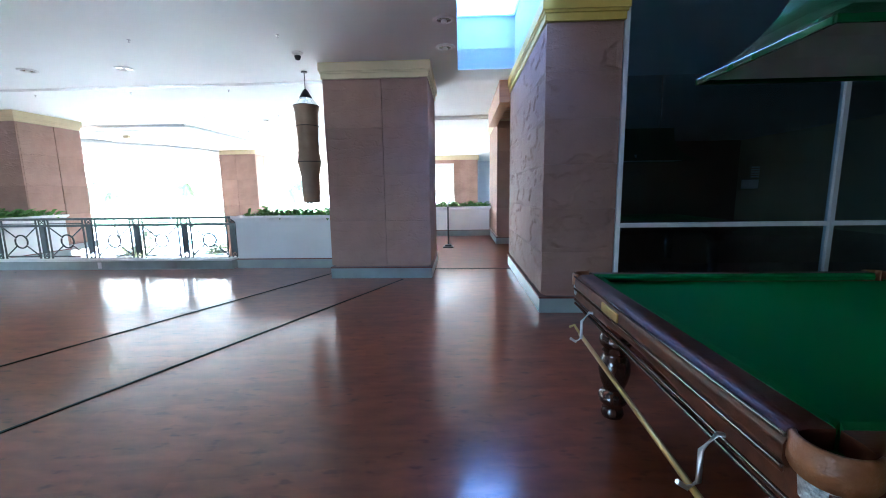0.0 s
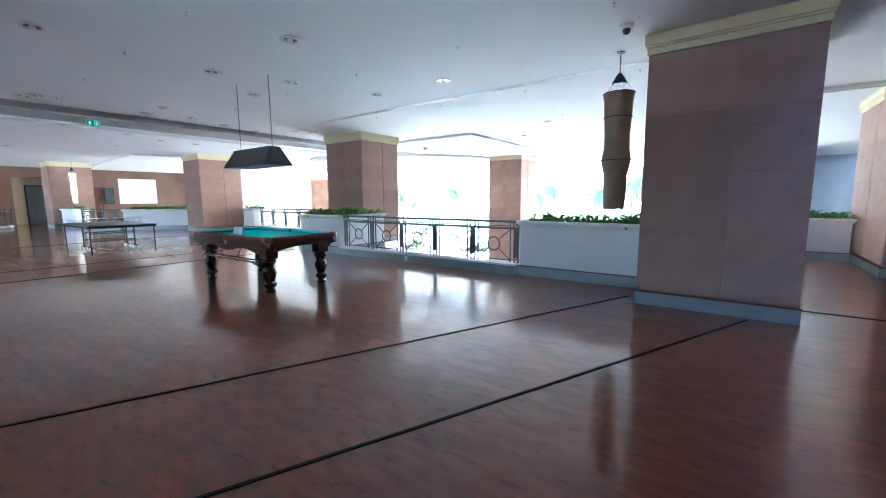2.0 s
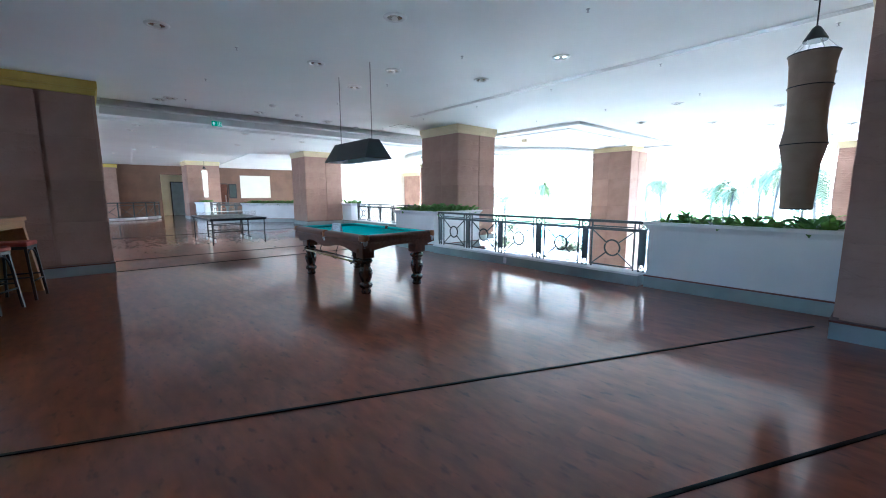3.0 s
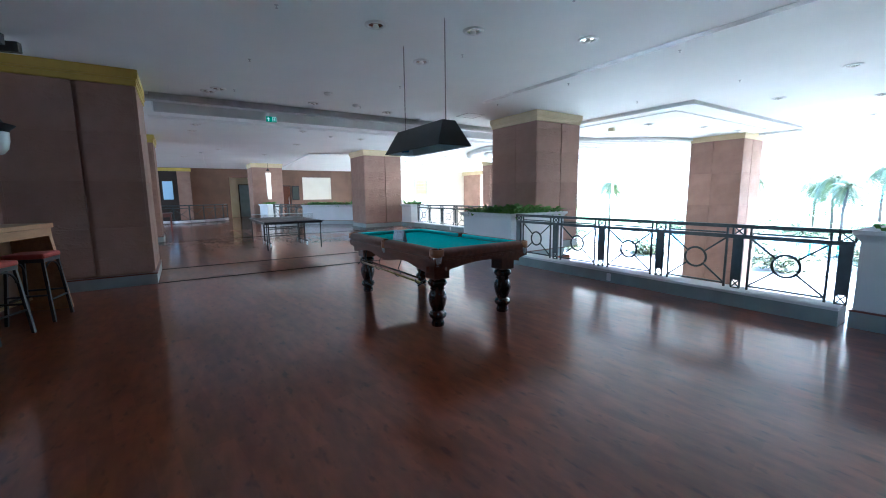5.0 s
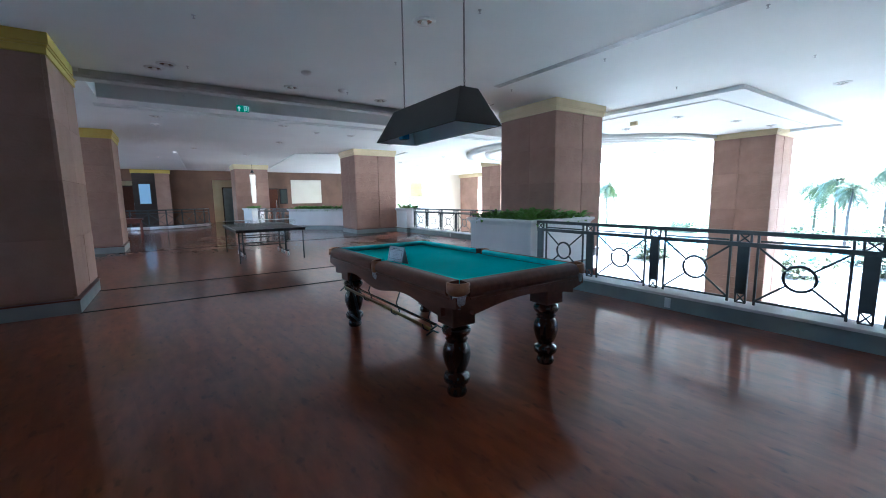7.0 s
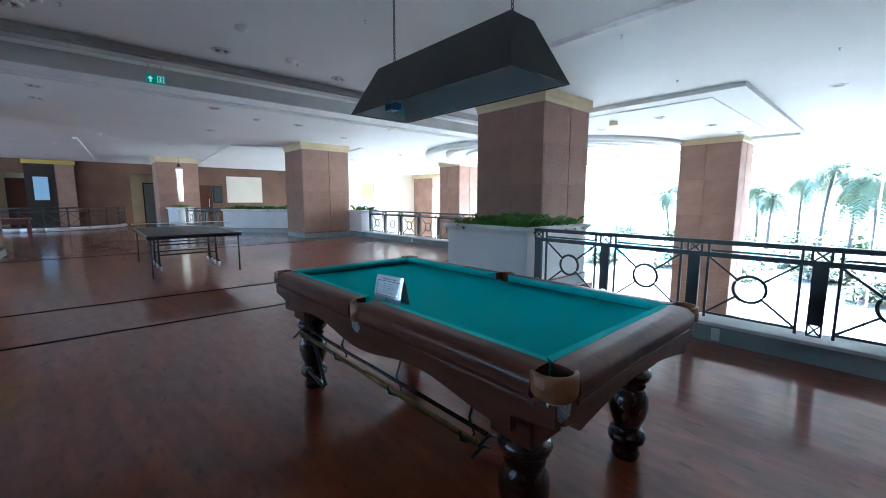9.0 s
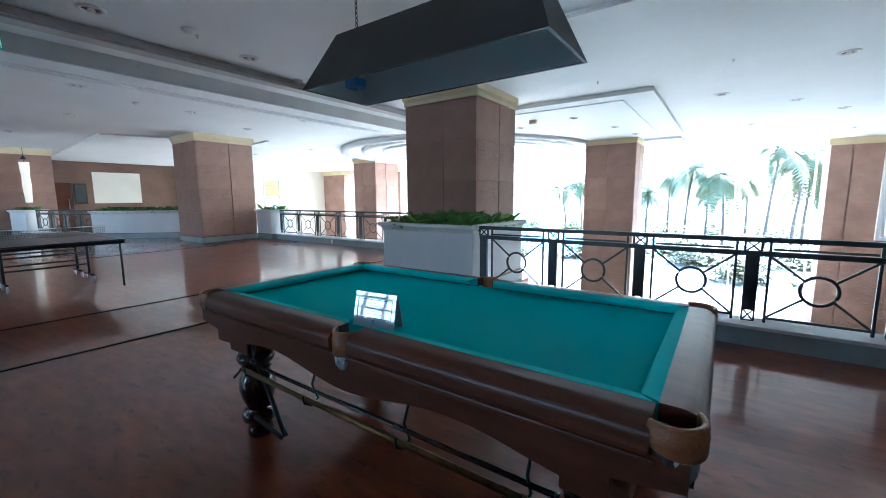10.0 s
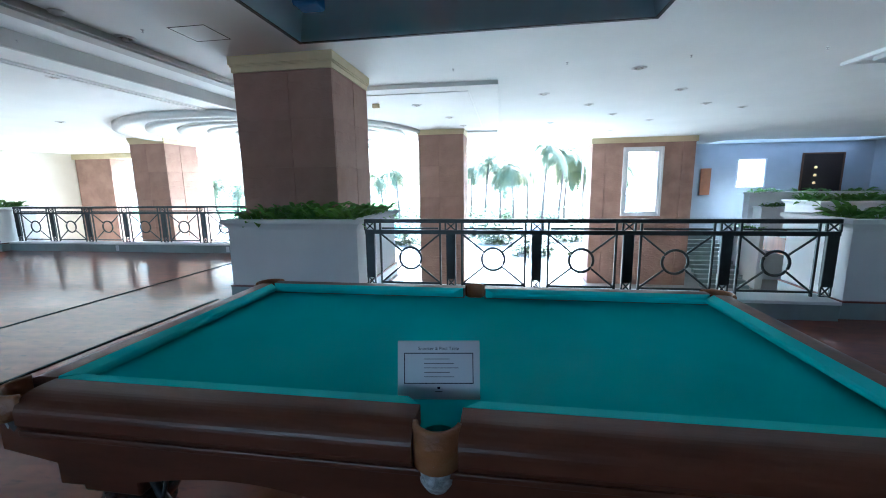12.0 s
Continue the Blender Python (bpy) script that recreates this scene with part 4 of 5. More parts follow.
# ---- planters ----
def leaves(bm, x, y, z, n, spread, size, up=0.6):
    """Arching leaf blades from one root."""
    for i in range(n):
        a = random.uniform(0, 2 * math.pi)
        d = Vector((math.cos(a), math.sin(a), 0))
        s = Vector((-d.y, d.x, 0))
        L, wd = size * random.uniform(0.6, 1.25), size * random.uniform(0.16, 0.3)
        lift = random.uniform(0.25, 1.1) * up
        root = Vector((x, y, z)) + d * random.uniform(0, spread)
        roll = Vector((0, 0, random.uniform(-0.5, 0.5)))
        rows = []
        for k, wk in ((0, 0.15), (0.3, 0.8), (0.6, 1.0), (0.85, 0.6), (1.0, 0.05)):
            p = root + d * (L * k * 0.8) + Vector((0, 0, L * (lift * k - 0.75 * k * k * (0.6 + 0.4 * lift))))
            rows.append((bm.verts.new(p - (s + roll) * wd * wk / 2), bm.verts.new(p + Vector((0, 0, -0.12 * wd * wk))), bm.verts.new(p + (s + roll) * wd * wk / 2)))
        for (a1, b1, c1), (a2, b2, c2) in zip(rows, rows[1:]):
            bm.faces.new((a1, b1, b2, a2))
            bm.faces.new((b1, c1, c2, b2))


def planter(x0, y0, x1, y1, h, label, thick=1.0, plants=1.0, flare=0.06):
    """A plastered planting trough; the face runs from x0,y0 to x1,y1 and the trough lies behind it."""
    d = Vector((x1 - x0, y1 - y0, 0))
    L = d.length
    m = Matrix.Translation((x0, y0, 0)) @ Matrix.Rotation(math.atan2(d.y, d.x), 4, "Z")
    t = thing("planter", m, label, "planter")
    bm = B()
    box(bm, 0, L, 0, thick, 0.17, h - 0.12)
    part("trough", bm, WHITE, t)
    bm = B()
    box(bm, -0.02, L + 0.02, -0.02, thick + 0.02, 0.0, 0.17, 0.004)
    part("plinth", bm, TILE, t, "grey tiled plinth")
    bm = B()
    box(bm, -0.026, L + 0.026, -0.026, thick + 0.026, 0.17, 0.188, 0.003)
    part("fillet", bm, RED_TRIM, t)
    bm = B()
    prev = None
    for o, z in ((0.0, h - 0.12), (0.012, h - 0.09), (flare * 0.7, h - 0.055), (flare, h - 0.04), (flare, h)):
        ring = [bm.verts.new(p) for p in ((-o, -o, z), (L + o, -o, z), (L + o, thick + o, z), (-o, thick + o, z))]
        if prev:
            for i in range(4):
                bm.faces.new((prev[i], prev[(i + 1) % 4], ring[(i + 1) % 4], ring[i]))
        prev = ring
    inner = [bm.verts.new(p) for p in ((0.08, 0.08, h), (L - 0.08, 0.08, h), (L - 0.08, thick - 0.08, h), (0.08, thick - 0.08, h))]
    low = [bm.verts.new((v.co.x, v.co.y, h - 0.1)) for v in inner]
    for i in range(4):
        bm.faces.new((prev[i], prev[(i + 1) % 4], inner[(i + 1) % 4], inner[i]))
        bm.faces.new((inner[i], inner[(i + 1) % 4], low[(i + 1) % 4], low[i]))
    part("rim", bm, WHITE, t, "flared plaster rim")
    bm = B()
    box(bm, 0.08, L - 0.08, 0.08, thick - 0.08, h - 0.12, h - 0.05)
    part("soil", bm, SOIL, t)
    bm = B()
    n = int(L * thick * 34 * plants)
    for i in range(n):
        leaves(bm, random.uniform(0.1, L - 0.1), random.uniform(0.1, thick - 0.1), h - 0.06, 10, 0.08, 0.27, 1.5)
    f = part("trough_plants", bm, LEAF)
    f.matrix_basis = m
    for p in f.data.polygons:
        p.use_smooth = True
    tagged(f, "dense low green foliage filling a planter", "foliage", kind="stuff")
    return t


planter(-4.38, 7.34, -2.28, 7.34, 1.0, "long white plaster planter between railing and sandstone pier", 0.9, plants=0.5)
planter(-11.06, 7.32, -9.42, 7.32, 1.0, "white plaster planter in front of a sandstone pier", 1.62)
planter(-24.9, 7.0, -22.2, 9.3, 0.98, "white plaster planter beside the far sandstone pier", 0.8)
planter(-19.98, 10.3, -19.1, 10.3, 1.0, "small white planter at the end of the far railing", 0.8)
planter(-1.05, 12.55, 0.8, 12.55, 0.92, "white planter closing the end of the passage", 1.1)
planter(-29.2, 5.6, -28.4, 5.9, 1.0, "small white planter beside a far pier", 0.7)

# ---- lantern by the pier ----
t = thing("hanging_lantern", pose(-2.66, 6.77, 0), "long woven fabric lantern tapering downwards on a thin rod", "hanging lamp")
bm = B()
lathe(bm, [(0.135, 1.25), (0.14, 1.27), (0.15, 1.5), (0.155, 1.72), (0.175, 1.8), (0.2, 1.93), (0.195, 1.96), (0.172, 2.1), (0.168, 2.3), (0.178, 2.5), (0.184, 2.52), (0.18, 2.54), (0.19, 2.75), (0.205, 2.83), (0.205, 2.845)], 0, 0, 0, 28, False)
part("shade", bm, WICKER, t)
for z, r in ((2.845, 0.207), (2.52, 0.186), (1.935, 0.202), (1.26, 0.138)):
    bm = rod(B(), [(r * math.cos(2 * math.pi * k / 28), r * math.sin(2 * math.pi * k / 28), z) for k in range(28)], 0.006, 6, True)
    part("hoop", bm, BLACK, t)
bm = lathe(B(), [(0.1, 2.97), (0.1, 2.985), (0.035, 3.1), (0.012, 3.12)], 0, 0, 0, 24)
part("cap", bm, BLACK, t, "dark conical cap")
bm = B()
for k in range(6):
    a = 2 * math.pi * k / 6
    rod(bm, [(0.09 * math.cos(a), 0.09 * math.sin(a), 2.98), (0.2 * math.cos(a), 0.2 * math.sin(a), 2.845)], 0.003, 5)
part("wire", bm, STEEL, t)
bm = rod(B(), [(0, 0, 3.12), (0, 0, 3.385)], 0.007, 8)
lathe(bm, [(0.05, 3.38), (0.05, 3.395), (0.02, 3.399)], 0, 0, 0, 16)
part("rod", bm, BLACK, t)

# ---- ceiling fittings ----
RIM = material("white_enamel", (0.75, 0.75, 0.74), 0.35, scale=5)
MIRROR = material("spun_reflector", (0.62, 0.60, 0.54), 0.18, metal=1.0, scale=9)
BULB = material("frosted_bulb", (0.85, 0.83, 0.78), 0.3, scale=5)
first = None
SPOTS = [(-5.38, 6.36), (-6.93, 6.32), (-7.96, 3.78), (-7.5, 4.87), (-5.88, 3.79), (-8.8, 4.89), (-7.86, 1.8), (-5.36, 10.95), (-6.86, 12.75), (-5.56, 14.3), (-3.9, 3.87), (-5.89, 1.8), (-0.3, 5.87), (-0.28, 4.97), (-12.3, 4.27), (-12.4, 6.05), (-12.28, 2.29), (-12.0, 2.44), (-3.88, 12.91), (-4.54, 16.0), (-3.0, 17.51), (-12.82, 8.0),
         (-2.5, 14.8), (-1.2, 15.6), (-3.6, 20.0), (-6.2, 17.4), (-16.4, 2.2), (-17.6, 2.15), (-16.2, 5.0), (-17.0, 7.2), (-19.5, 5.6), (-22.5, 3.2), (-24, 5.2), (-26.5, 2.0), (-18.2, 9.2), (-15.8, 9.4), (-21.0, 13.5), (-26, 15), (-24.5, 13)]
for x, y in SPOTS:
    if first is None:
        first = thing("downlight", pose(x, y, CEIL), "round recessed downlight with a bright reflector, unlit", "downlight", group="ceiling downlights")
        bm = lathe(B(), [(0.086, -0.002), (0.088, -0.016), (0.118, -0.016), (0.132, -0.005), (0.132, 0.0)], 0, 0, 0, 28, False)
        part("rim", bm, RIM, first)
        bm = lathe(B(), [(0.087, -0.006), (0.065, -0.0035), (0.001, -0.002)], 0, 0, 0, 24, False)
        part("reflector", bm, MIRROR, first)
        bm = lathe(B(), [(0.008, -0.044), (0.032, -0.038), (0.037, -0.018), (0.024, -0.003)], 0, 0, 0, 14)
        part("bulb", bm, BULB, first)
    else:
        copy_thing(first, pose(x, y, CEIL))
for x, y in ((-9.9, 13.05), (-9.35, 15.05), (-9.1, 16.8), (-11.6, 13.6)):
    copy_thing(first, pose(x, y, 3.335))
first = None
for x, y in ((-11.33, 4.26), (-12.8, 7.14), (-12.05, 5.11), (-16.9, 6.1), (-2.41, 5.9)):
    if first is None:
        first = thing("smoke_detector", pose(x, y, CEIL), "small white domed smoke detector on the ceiling", "smoke detector", group="smoke detectors")
        bm = lathe(B(), [(0.03, -0.045), (0.045, -0.042), (0.05, -0.03), (0.072, -0.026), (0.078, -0.012), (0.078, 0)], 0, 0, 0, 22)
        part("housing", bm, RIM, first)
    else:
        copy_thing(first, pose(x, y, CEIL))
first = None
for i in range(26):
    x, y = -2.2 - 1.95 * (i % 7) - 0.2 * (i // 7), 2.7 + 2.55 * (i // 7)
    if first is None:
        first = thing("sprinkler", pose(x, y, CEIL), "tiny ceiling sprinkler head", "sprinkler", group="sprinklers")
        bm = lathe(B(), [(0.014, -0.035), (0.016, -0.033), (0.006, -0.03), (0.008, -0.008), (0.022, -0.004), (0.022, 0)], 0, 0, 0, 12)
        part("head", bm, STEEL, first)
    else:
        copy_thing(first, pose(x, y, CEIL))
t = thing("ceiling_speaker", pose(-5.18, 2.82, CEIL), "flat round white speaker grille in the ceiling", "speaker")
bm = lathe(B(), [(0.001, -0.006), (0.12, -0.006), (0.13, -0.012), (0.142, -0.008), (0.145, 0)], 0, 0, 0, 32, False)
part("grille", bm, RIM, t)
t = thing("access_panel", pose(-11.73, 8.05, CEIL), "square ceiling access hatch with a dark seam", "access hatch", kind="structure")
bm = B()
box(bm, -0.24, 0.24, -0.24, 0.24, -0.004, 0, 0.001)
part("hatch", bm, PAINT, t)
bm = B()
for a, b, c, d in ((-0.26, 0.26, -0.26, -0.246), (-0.26, 0.26, 0.246, 0.26), (-0.26, -0.246, -0.246, 0.246), (0.246, 0.26, -0.246, 0.246)):
    box(bm, a, b, c, d, -0.003, 0)
part("seam", bm, STRIP, t)
t = thing("air_slot", pose(0, 7.42, CEIL), "long white slot diffuser in the ceiling above the railing", "air diffuser", kind="structure")
bm = B()
for y in (-0.055, -0.02, 0.02, 0.055):
    box(bm, -10.4, -2.3, y - 0.006, y + 0.006, -0.014, 0)
part("blade", bm, RIM, t)
bm = B()
box(bm, -10.4, -2.3, -0.05, 0.05, -0.003, 0)
part("slot", bm, STRIP, t)
t = thing("alarm_box", pose(-10.84, 12.7, 3.335), "small beige alarm box on the lowered ceiling", "alarm")
bm = B()
box(bm, -0.09, 0.09, -0.05, 0.05, -0.1, 0, 0.012)
part("housing", bm, CREAM, t)
t = thing("dome_camera", pose(-2.41, 5.9, CEIL - 0.047), "small dark dome camera on the ceiling", "camera")
bm = lathe(B(), [(0.005, -0.06), (0.03, -0.05), (0.042, -0.025), (0.045, 0)], 0, 0, 0, 18)
part("dome", bm, BLACK, t)

# exit sign under the recess edge
GREEN_SIGN = glowing("lit_green", (0.0, 0.34, 0.16), 0.012)
WHITE_SIGN = glowing("lit_white", (0.8, 0.95, 0.88), 0.022)
t = thing("exit_sign", pose(-14.1, 3.72, 3.3), "green lit exit sign with white symbols hung from the ceiling recess", "exit sign")
part("sign_box", box(B(), -0.015, 0.015, -0.12, 0.12, -0.065, 0.065, 0.005), GREEN_SIGN, t)
bm = B()
prism(bm, [(-0.07, 0.048), (-0.108, 0.0), (-0.082, 0.0), (-0.082, -0.048), (-0.058, -0.048), (-0.058, 0.0), (-0.032, 0.0)], "x", 0.0155, 0.018)
part("arrow", bm, WHITE_SIGN, t)
bm = B()
for a, b, c, d in ((0.02, 0.11, 0.044, 0.053), (0.1, 0.11, -0.052, 0.044), (0.02, 0.03, -0.052, 0.044)):
    box(bm, 0.0155, 0.018, a, b, c, d)
part("door_symbol", bm, WHITE_SIGN, t)
bm = B()
lathe(bm, [(0.001, 0.0), (0.009, 0.006), (0.009, 0.014), (0.001, 0.02)], 0.017, 0.066, 0.018, 8)
for p, q in (((0.066, 0.015), (0.058, -0.015)), ((0.058, -0.015), (0.08, -0.045)), ((0.058, -0.015), (0.045, -0.045)), ((0.066, 0.008), (0.085, -0.006)), ((0.066, 0.008), (0.045, 0.0))):
    rod(bm, [(0.017, *p), (0.017, *q)], 0.005, 5)
part("running_symbol", bm, WHITE_SIGN, t)
for y in (-0.09, 0.09):
    part("hanger", rod(B(), [(0, y, 0.06), (0, y, 0.3)], 0.005, 6), STEEL, t)

# ---- sign stand in the passage ----
t = thing("sign_stand", pose(-0.42, 9.95, 0), "thin dark pole on a heavy square foot", "stand")
bm = B()
box(bm, -0.13, 0.13, -0.13, 0.13, 0, 0.035, 0.01)
box(bm, -0.08, 0.08, -0.08, 0.08, 0.035, 0.08, 0.01)
part("foot", bm, BLACK, t)
bm = rod(B(), [(0, 0, 0.08), (0, 0, 1.02)], 0.02, 10)
part("pole", bm, BLACK, t)
bm = rod(B(), [(0, 0, 1.02), (0, 0, 1.34)], 0.009, 8)
part("tip", bm, STEEL, t)

# ---- table tennis ----
TT_TOP = material("dark_table_top", (0.06, 0.065, 0.075), 0.35, second=(0.05, 0.055, 0.065), scale=3)
t = thing("table_tennis_table", pose(-15.85, 4.2, 0), "dark table tennis table on folding wheeled legs", "table tennis table")
for s in (-1, 1):
    bm = B()
    box(bm, s * 0.685 - 0.68, s * 0.685 + 0.68, -0.76, 0.76, 0.735, 0.76, 0.003)
    top = part("table_half", bm, TT_TOP, t)
    for y in (-0.751, 0.751, 0.0):
        w = 0.009 if y else 0.002
        part("edge_line", box(B(), s * 0.685 - 0.68, s * 0.685 + 0.68, y - w, y + w, 0.76, 0.7606), WHITE, top)
    part("edge_line", box(B(), s * 1.356 - 0.009, s * 1.356 + 0.009, -0.74, 0.74, 0.76, 0.7606), WHITE, top)
    bm = B()
    for y in (-0.74, 0.74):
        box(bm, s * 0.685 - 0.66, s * 0.685 + 0.66, y - 0.012, y + 0.012, 0.69, 0.735)
    for x in (0.03, 1.34):
        box(bm, s * x - 0.012, s * x + 0.012, -0.728, 0.728, 0.69, 0.735)
    part("under_frame", bm, BLACK, t)
    for y in (-0.7, 0.7):
        bm = rod(B(), [(s * 1.3, y, 0.0), (s * 1.3, y, 0.7)], 0.015, 8)
        part("leg", bm, BLACK, t)
    for y in (-0.5, 0.5):
        bm = B()
        rod(bm, [(s * 0.35, y, 0.12), (s * 0.35, y, 0.7)], 0.02, 8)
        rod(bm, [(s * 0.12, y, 0.12), (s * 0.58, y, 0.12)], 0.018, 8)
        leg = part("trestle", bm, BLACK, t)
        for x in (0.12, 0.58):
            bm = B()
            rod(bm, [(s * x - 0.001, y - 0.014, 0.055), (s * x + 0.001, y + 0.014, 0.055)], 0.055, 16)
            part("wheel", bm, STEEL, leg)
    for z in (0.3, 0.5):
        bm = rod(B(), [(s * 0.35, -0.5, z), (s * 0.35, 0.5, z)], 0.014, 8)
        part("brace", bm, BLACK, t)
bm = B()
for k in range(58):
    y = -0.855 + k * 0.03
    box(bm, -0.0015, 0.0015, y - 0.0015, y + 0.0015, 0.765, 0.905)
for k in range(5):
    box(bm, -0.002, 0.002, -0.86, 0.86, 0.768 + k * 0.028, 0.771 + k * 0.028)
part("net", bm, material("net_mesh", (0.04, 0.045, 0.05), 0.8), t)
bm = B()
box(bm, -0.005, 0.005, -0.86, 0.86, 0.905, 0.918)
part("net_tape", bm, WHITE, t)

# ---- bar ----
BAR = pose(-8.95, -0.42, 0, 0, 0, 165.5)
counter = thing("bar_counter", BAR, "honey-coloured wooden bar counter with slanting end panels", "bar counter")
bm = B()
box(bm, -1.6, 1.6, -0.32, 0.3, 1.06, 1.12, 0.008)
part("counter_top", bm, OAK, counter)
bm = B()
box(bm, -1.58, 1.58, -0.3, -0.27, 0.96, 1.058, 0.004)
part("valance", bm, OAK, counter)
for x in (-1.56, 1.56):
    bm = B()
    prism(bm, [(-0.42, 0.0), (-0.28, 1.058), (0.28, 1.058), (0.36, 0.0)], "x", x - 0.03, x + 0.03)
    part("end_panel", bm, OAK, counter)
bm = B()
box(bm, -1.53, 1.53, 0.1, 0.16, 0.0, 1.058)
part("back_panel", bm, BROWN, counter)
bm = B()
rod(bm, [(-1.52, -0.02, 0.16), (1.52, -0.02, 0.16)], 0.022, 10)
part("foot_rail", bm, BRASS, counter)
first = None
for i, (x, y) in enumerate(((-8.38, -0.2), (-9.12, -0.02), (-9.86, 0.18))):
    m = pose(x, y, 0, 0, 0, 165.5 + (5, -8, 3)[i])
    if first is None:
        first = thing("bar_stool", m, "black wooden bar stool with a padded red seat", "bar stool", group="stools at the bar")
        bm = B()
        box(bm, -0.19, 0.19, -0.19, 0.19, 0.74, 0.8, 0.02)
        part("seat", bm, RED_PAD, first, "padded red seat")
        bm = B()
        box(bm, -0.18, 0.18, -0.18, 0.18, 0.7, 0.742, 0.004)
        part("seat_frame", bm, BLACK, first)
        for sx in (-1, 1):
            for sy in (-1, 1):
                bm = B()
                prism(bm, [(sx * 0.15, 0.71), (sx * 0.175, 0.71), (sx * 0.225, 0.0), (sx * 0.195, 0.0)], "y", sy * 0.16 - 0.014, sy * 0.16 + 0.014)
                for v in bm.verts:
                    v.co.y += sy * 0.05 * (1 - v.co.z / 0.71)
                part("leg", bm, BLACK, first)
        for sy in (-1, 1):
            bm = rod(B(), [(-0.19, sy * 0.19, 0.26), (0.19, sy * 0.19, 0.26)], 0.012, 6)
            part("stretcher", bm, BLACK, first)
            bm = rod(B(), [(sy * 0.2, -0.18, 0.32), (sy * 0.2, 0.18, 0.32)], 0.012, 6)
            part("stretcher", bm, BLACK, first)
            arch = [(0.155 * math.cos(math.pi * k / 10), sy * 0.165, 0.56 + 0.13 * math.sin(math.pi * k / 10)) for k in range(11)]
            part("arch", rod(B(), arch, 0.011, 6), BLACK, first)
    else:
        copy_thing(first, m)
OPAL = material("opal_glass", (0.72, 0.78, 0.80), 0.2, second=(0.68, 0.74, 0.77), scale=4, coat=0.4)
first = None
for x, y in ((-8.12, -0.36), (-8.99, -0.16), (-9.87, 0.045)):
    if first is None:
        first = thing("bar_pendant", pose(x, y, -0.07), "opal glass bell pendant on a dark rod above the bar", "pendant lamp", group="pendants over the bar")
        bm = lathe(B(), [(0.006, 1.98), (0.045, 1.995), (0.085, 2.05), (0.103, 2.13), (0.108, 2.22), (0.106, 2.24)], 0, 0, 0, 26)
        part("globe", bm, OPAL, first)
        bm = lathe(B(), [(0.11, 2.235), (0.112, 2.255), (0.16, 2.3), (0.165, 2.31), (0.07, 2.34), (0.04, 2.4), (0.02, 2.44)], 0, 0, 0, 26)
        part("gallery", bm, BLACK, first)
        bm = rod(B(), [(0, 0, 2.44), (0, 0, 3.468)], 0.013, 8)
        part("rod", bm, BLACK, first)
        bm = lathe(B(), [(0.02, 3.43), (0.045, 3.455), (0.045, 3.469)], 0, 0, 0, 14)
        part("rose", bm, BLACK, first)
    else:
        copy_thing(first, pose(x, y, -0.07))
t = thing("slatted_canopy", BAR, "dark timber slats hung below the ceiling over the bar", "slatted ceiling")
me = None
for i in range(15):
    x = -2.6 + i * 0.3
    if me is None:
        bm = B()
        box(bm, -0.04, 0.04, -0.25, 4.5, 3.18, 3.3, 0.005)
        me = part("slat", bm, DARK_TIMBER, t)
        me.matrix_basis = Matrix.Translation((x, 0, 0))
        me = me.data
    else:
        shared("slat", me, t, Matrix.Translation((x, 0, 0)))
for y in (0.1, 2.2, 4.3):
    bm = B()
    box(bm, -2.7, 1.7, y - 0.05, y + 0.05, 3.3, CEIL - 0.002)
    part("bearer", bm, DARK_TIMBER, t)


# ---- across the void: stairs, terraces and the pale blue hall ----
bm = B()
box(bm, 0.9, 5.25, 28.0, 28.2, LOW, 3.4)
box(bm, 6.75, 11.9, 28.0, 28.2, LOW, 3.4)
box(bm, 5.25, 6.75, 28.0, 28.2, LOW, 0.92)
box(bm, 5.25, 6.75, 28.0, 28.2, 2.56, 3.4)
setting("wall_blue", bm, BLUE_PAINT, "pale blue painted wall with a window across the void", "wall")
bm = B()
box(bm, 0.7, 12, 24.6, 25.9, CEIL, 3.72)
box(bm, 0.7, 12, 27.85, 28.4, CEIL, 3.72)
box(bm, 0.7, 3.4, 25.9, 27.85, CEIL, 3.72)
box(bm, 11.0, 12, 25.9, 27.85, CEIL, 3.72)
setting("ceiling_blue_hall", bm, PAINT, "pale ceiling with a roof light over the blue hall", "ceiling")
bm = B()
box(bm, 3.3, 11.1, 25.8, 27.95, 3.73, 3.74)
setting("roof_light_strip", bm, sheet("pale_rooflight_sheet", (0.22, 0.235, 0.26)), "translucent sheet of the narrow roof light over the blue hall", "roof light")
# unseen wall added at the hall's east end to stop the sun
wall_box("wall_sun_block", 11.9, 12.2, 24.6, 28.2, LOW, 3.4, BLUE_PAINT, "added pale blue wall keeping the sun out of the hall across the void")
t = thing("wall_panel", pose(3.65, 28.0, 1.3), "upright terracotta panel on the pale blue wall", "wall panel")
bm = B()
box(bm, -0.28, 0.28, -0.05, 0.0, -0.75, 0.75, 0.01)
part("panel", bm, material("terracotta", (0.42, 0.17, 0.07), 0.7, scale=3, bump=0.2), t)
t = thing("window_3", pose(6.0, 28.0, 1.74), "bright window in the blue wall", "window", kind="structure")
bm = B()
for a in (-0.75, 0.67):
    box(bm, a, a + 0.08, -0.03, 0.1, -0.82, 0.82, 0.004)
for z in (-0.82, 0.74):
    box(bm, -0.67, 0.67, -0.03, 0.1, z, z + 0.08, 0.004)
part("window_frame", bm, WHITE, t)
bm = B()
box(bm, -0.67, 0.67, 0.05, 0.058, -0.74, 0.74)
part("pane", bm, PANE, t).visible_shadow = False
stair = thing("staircase", pose(1.5, 22.6, LOW), "flight of steps rising between white terrace walls", "staircase", kind="structure")
me = None
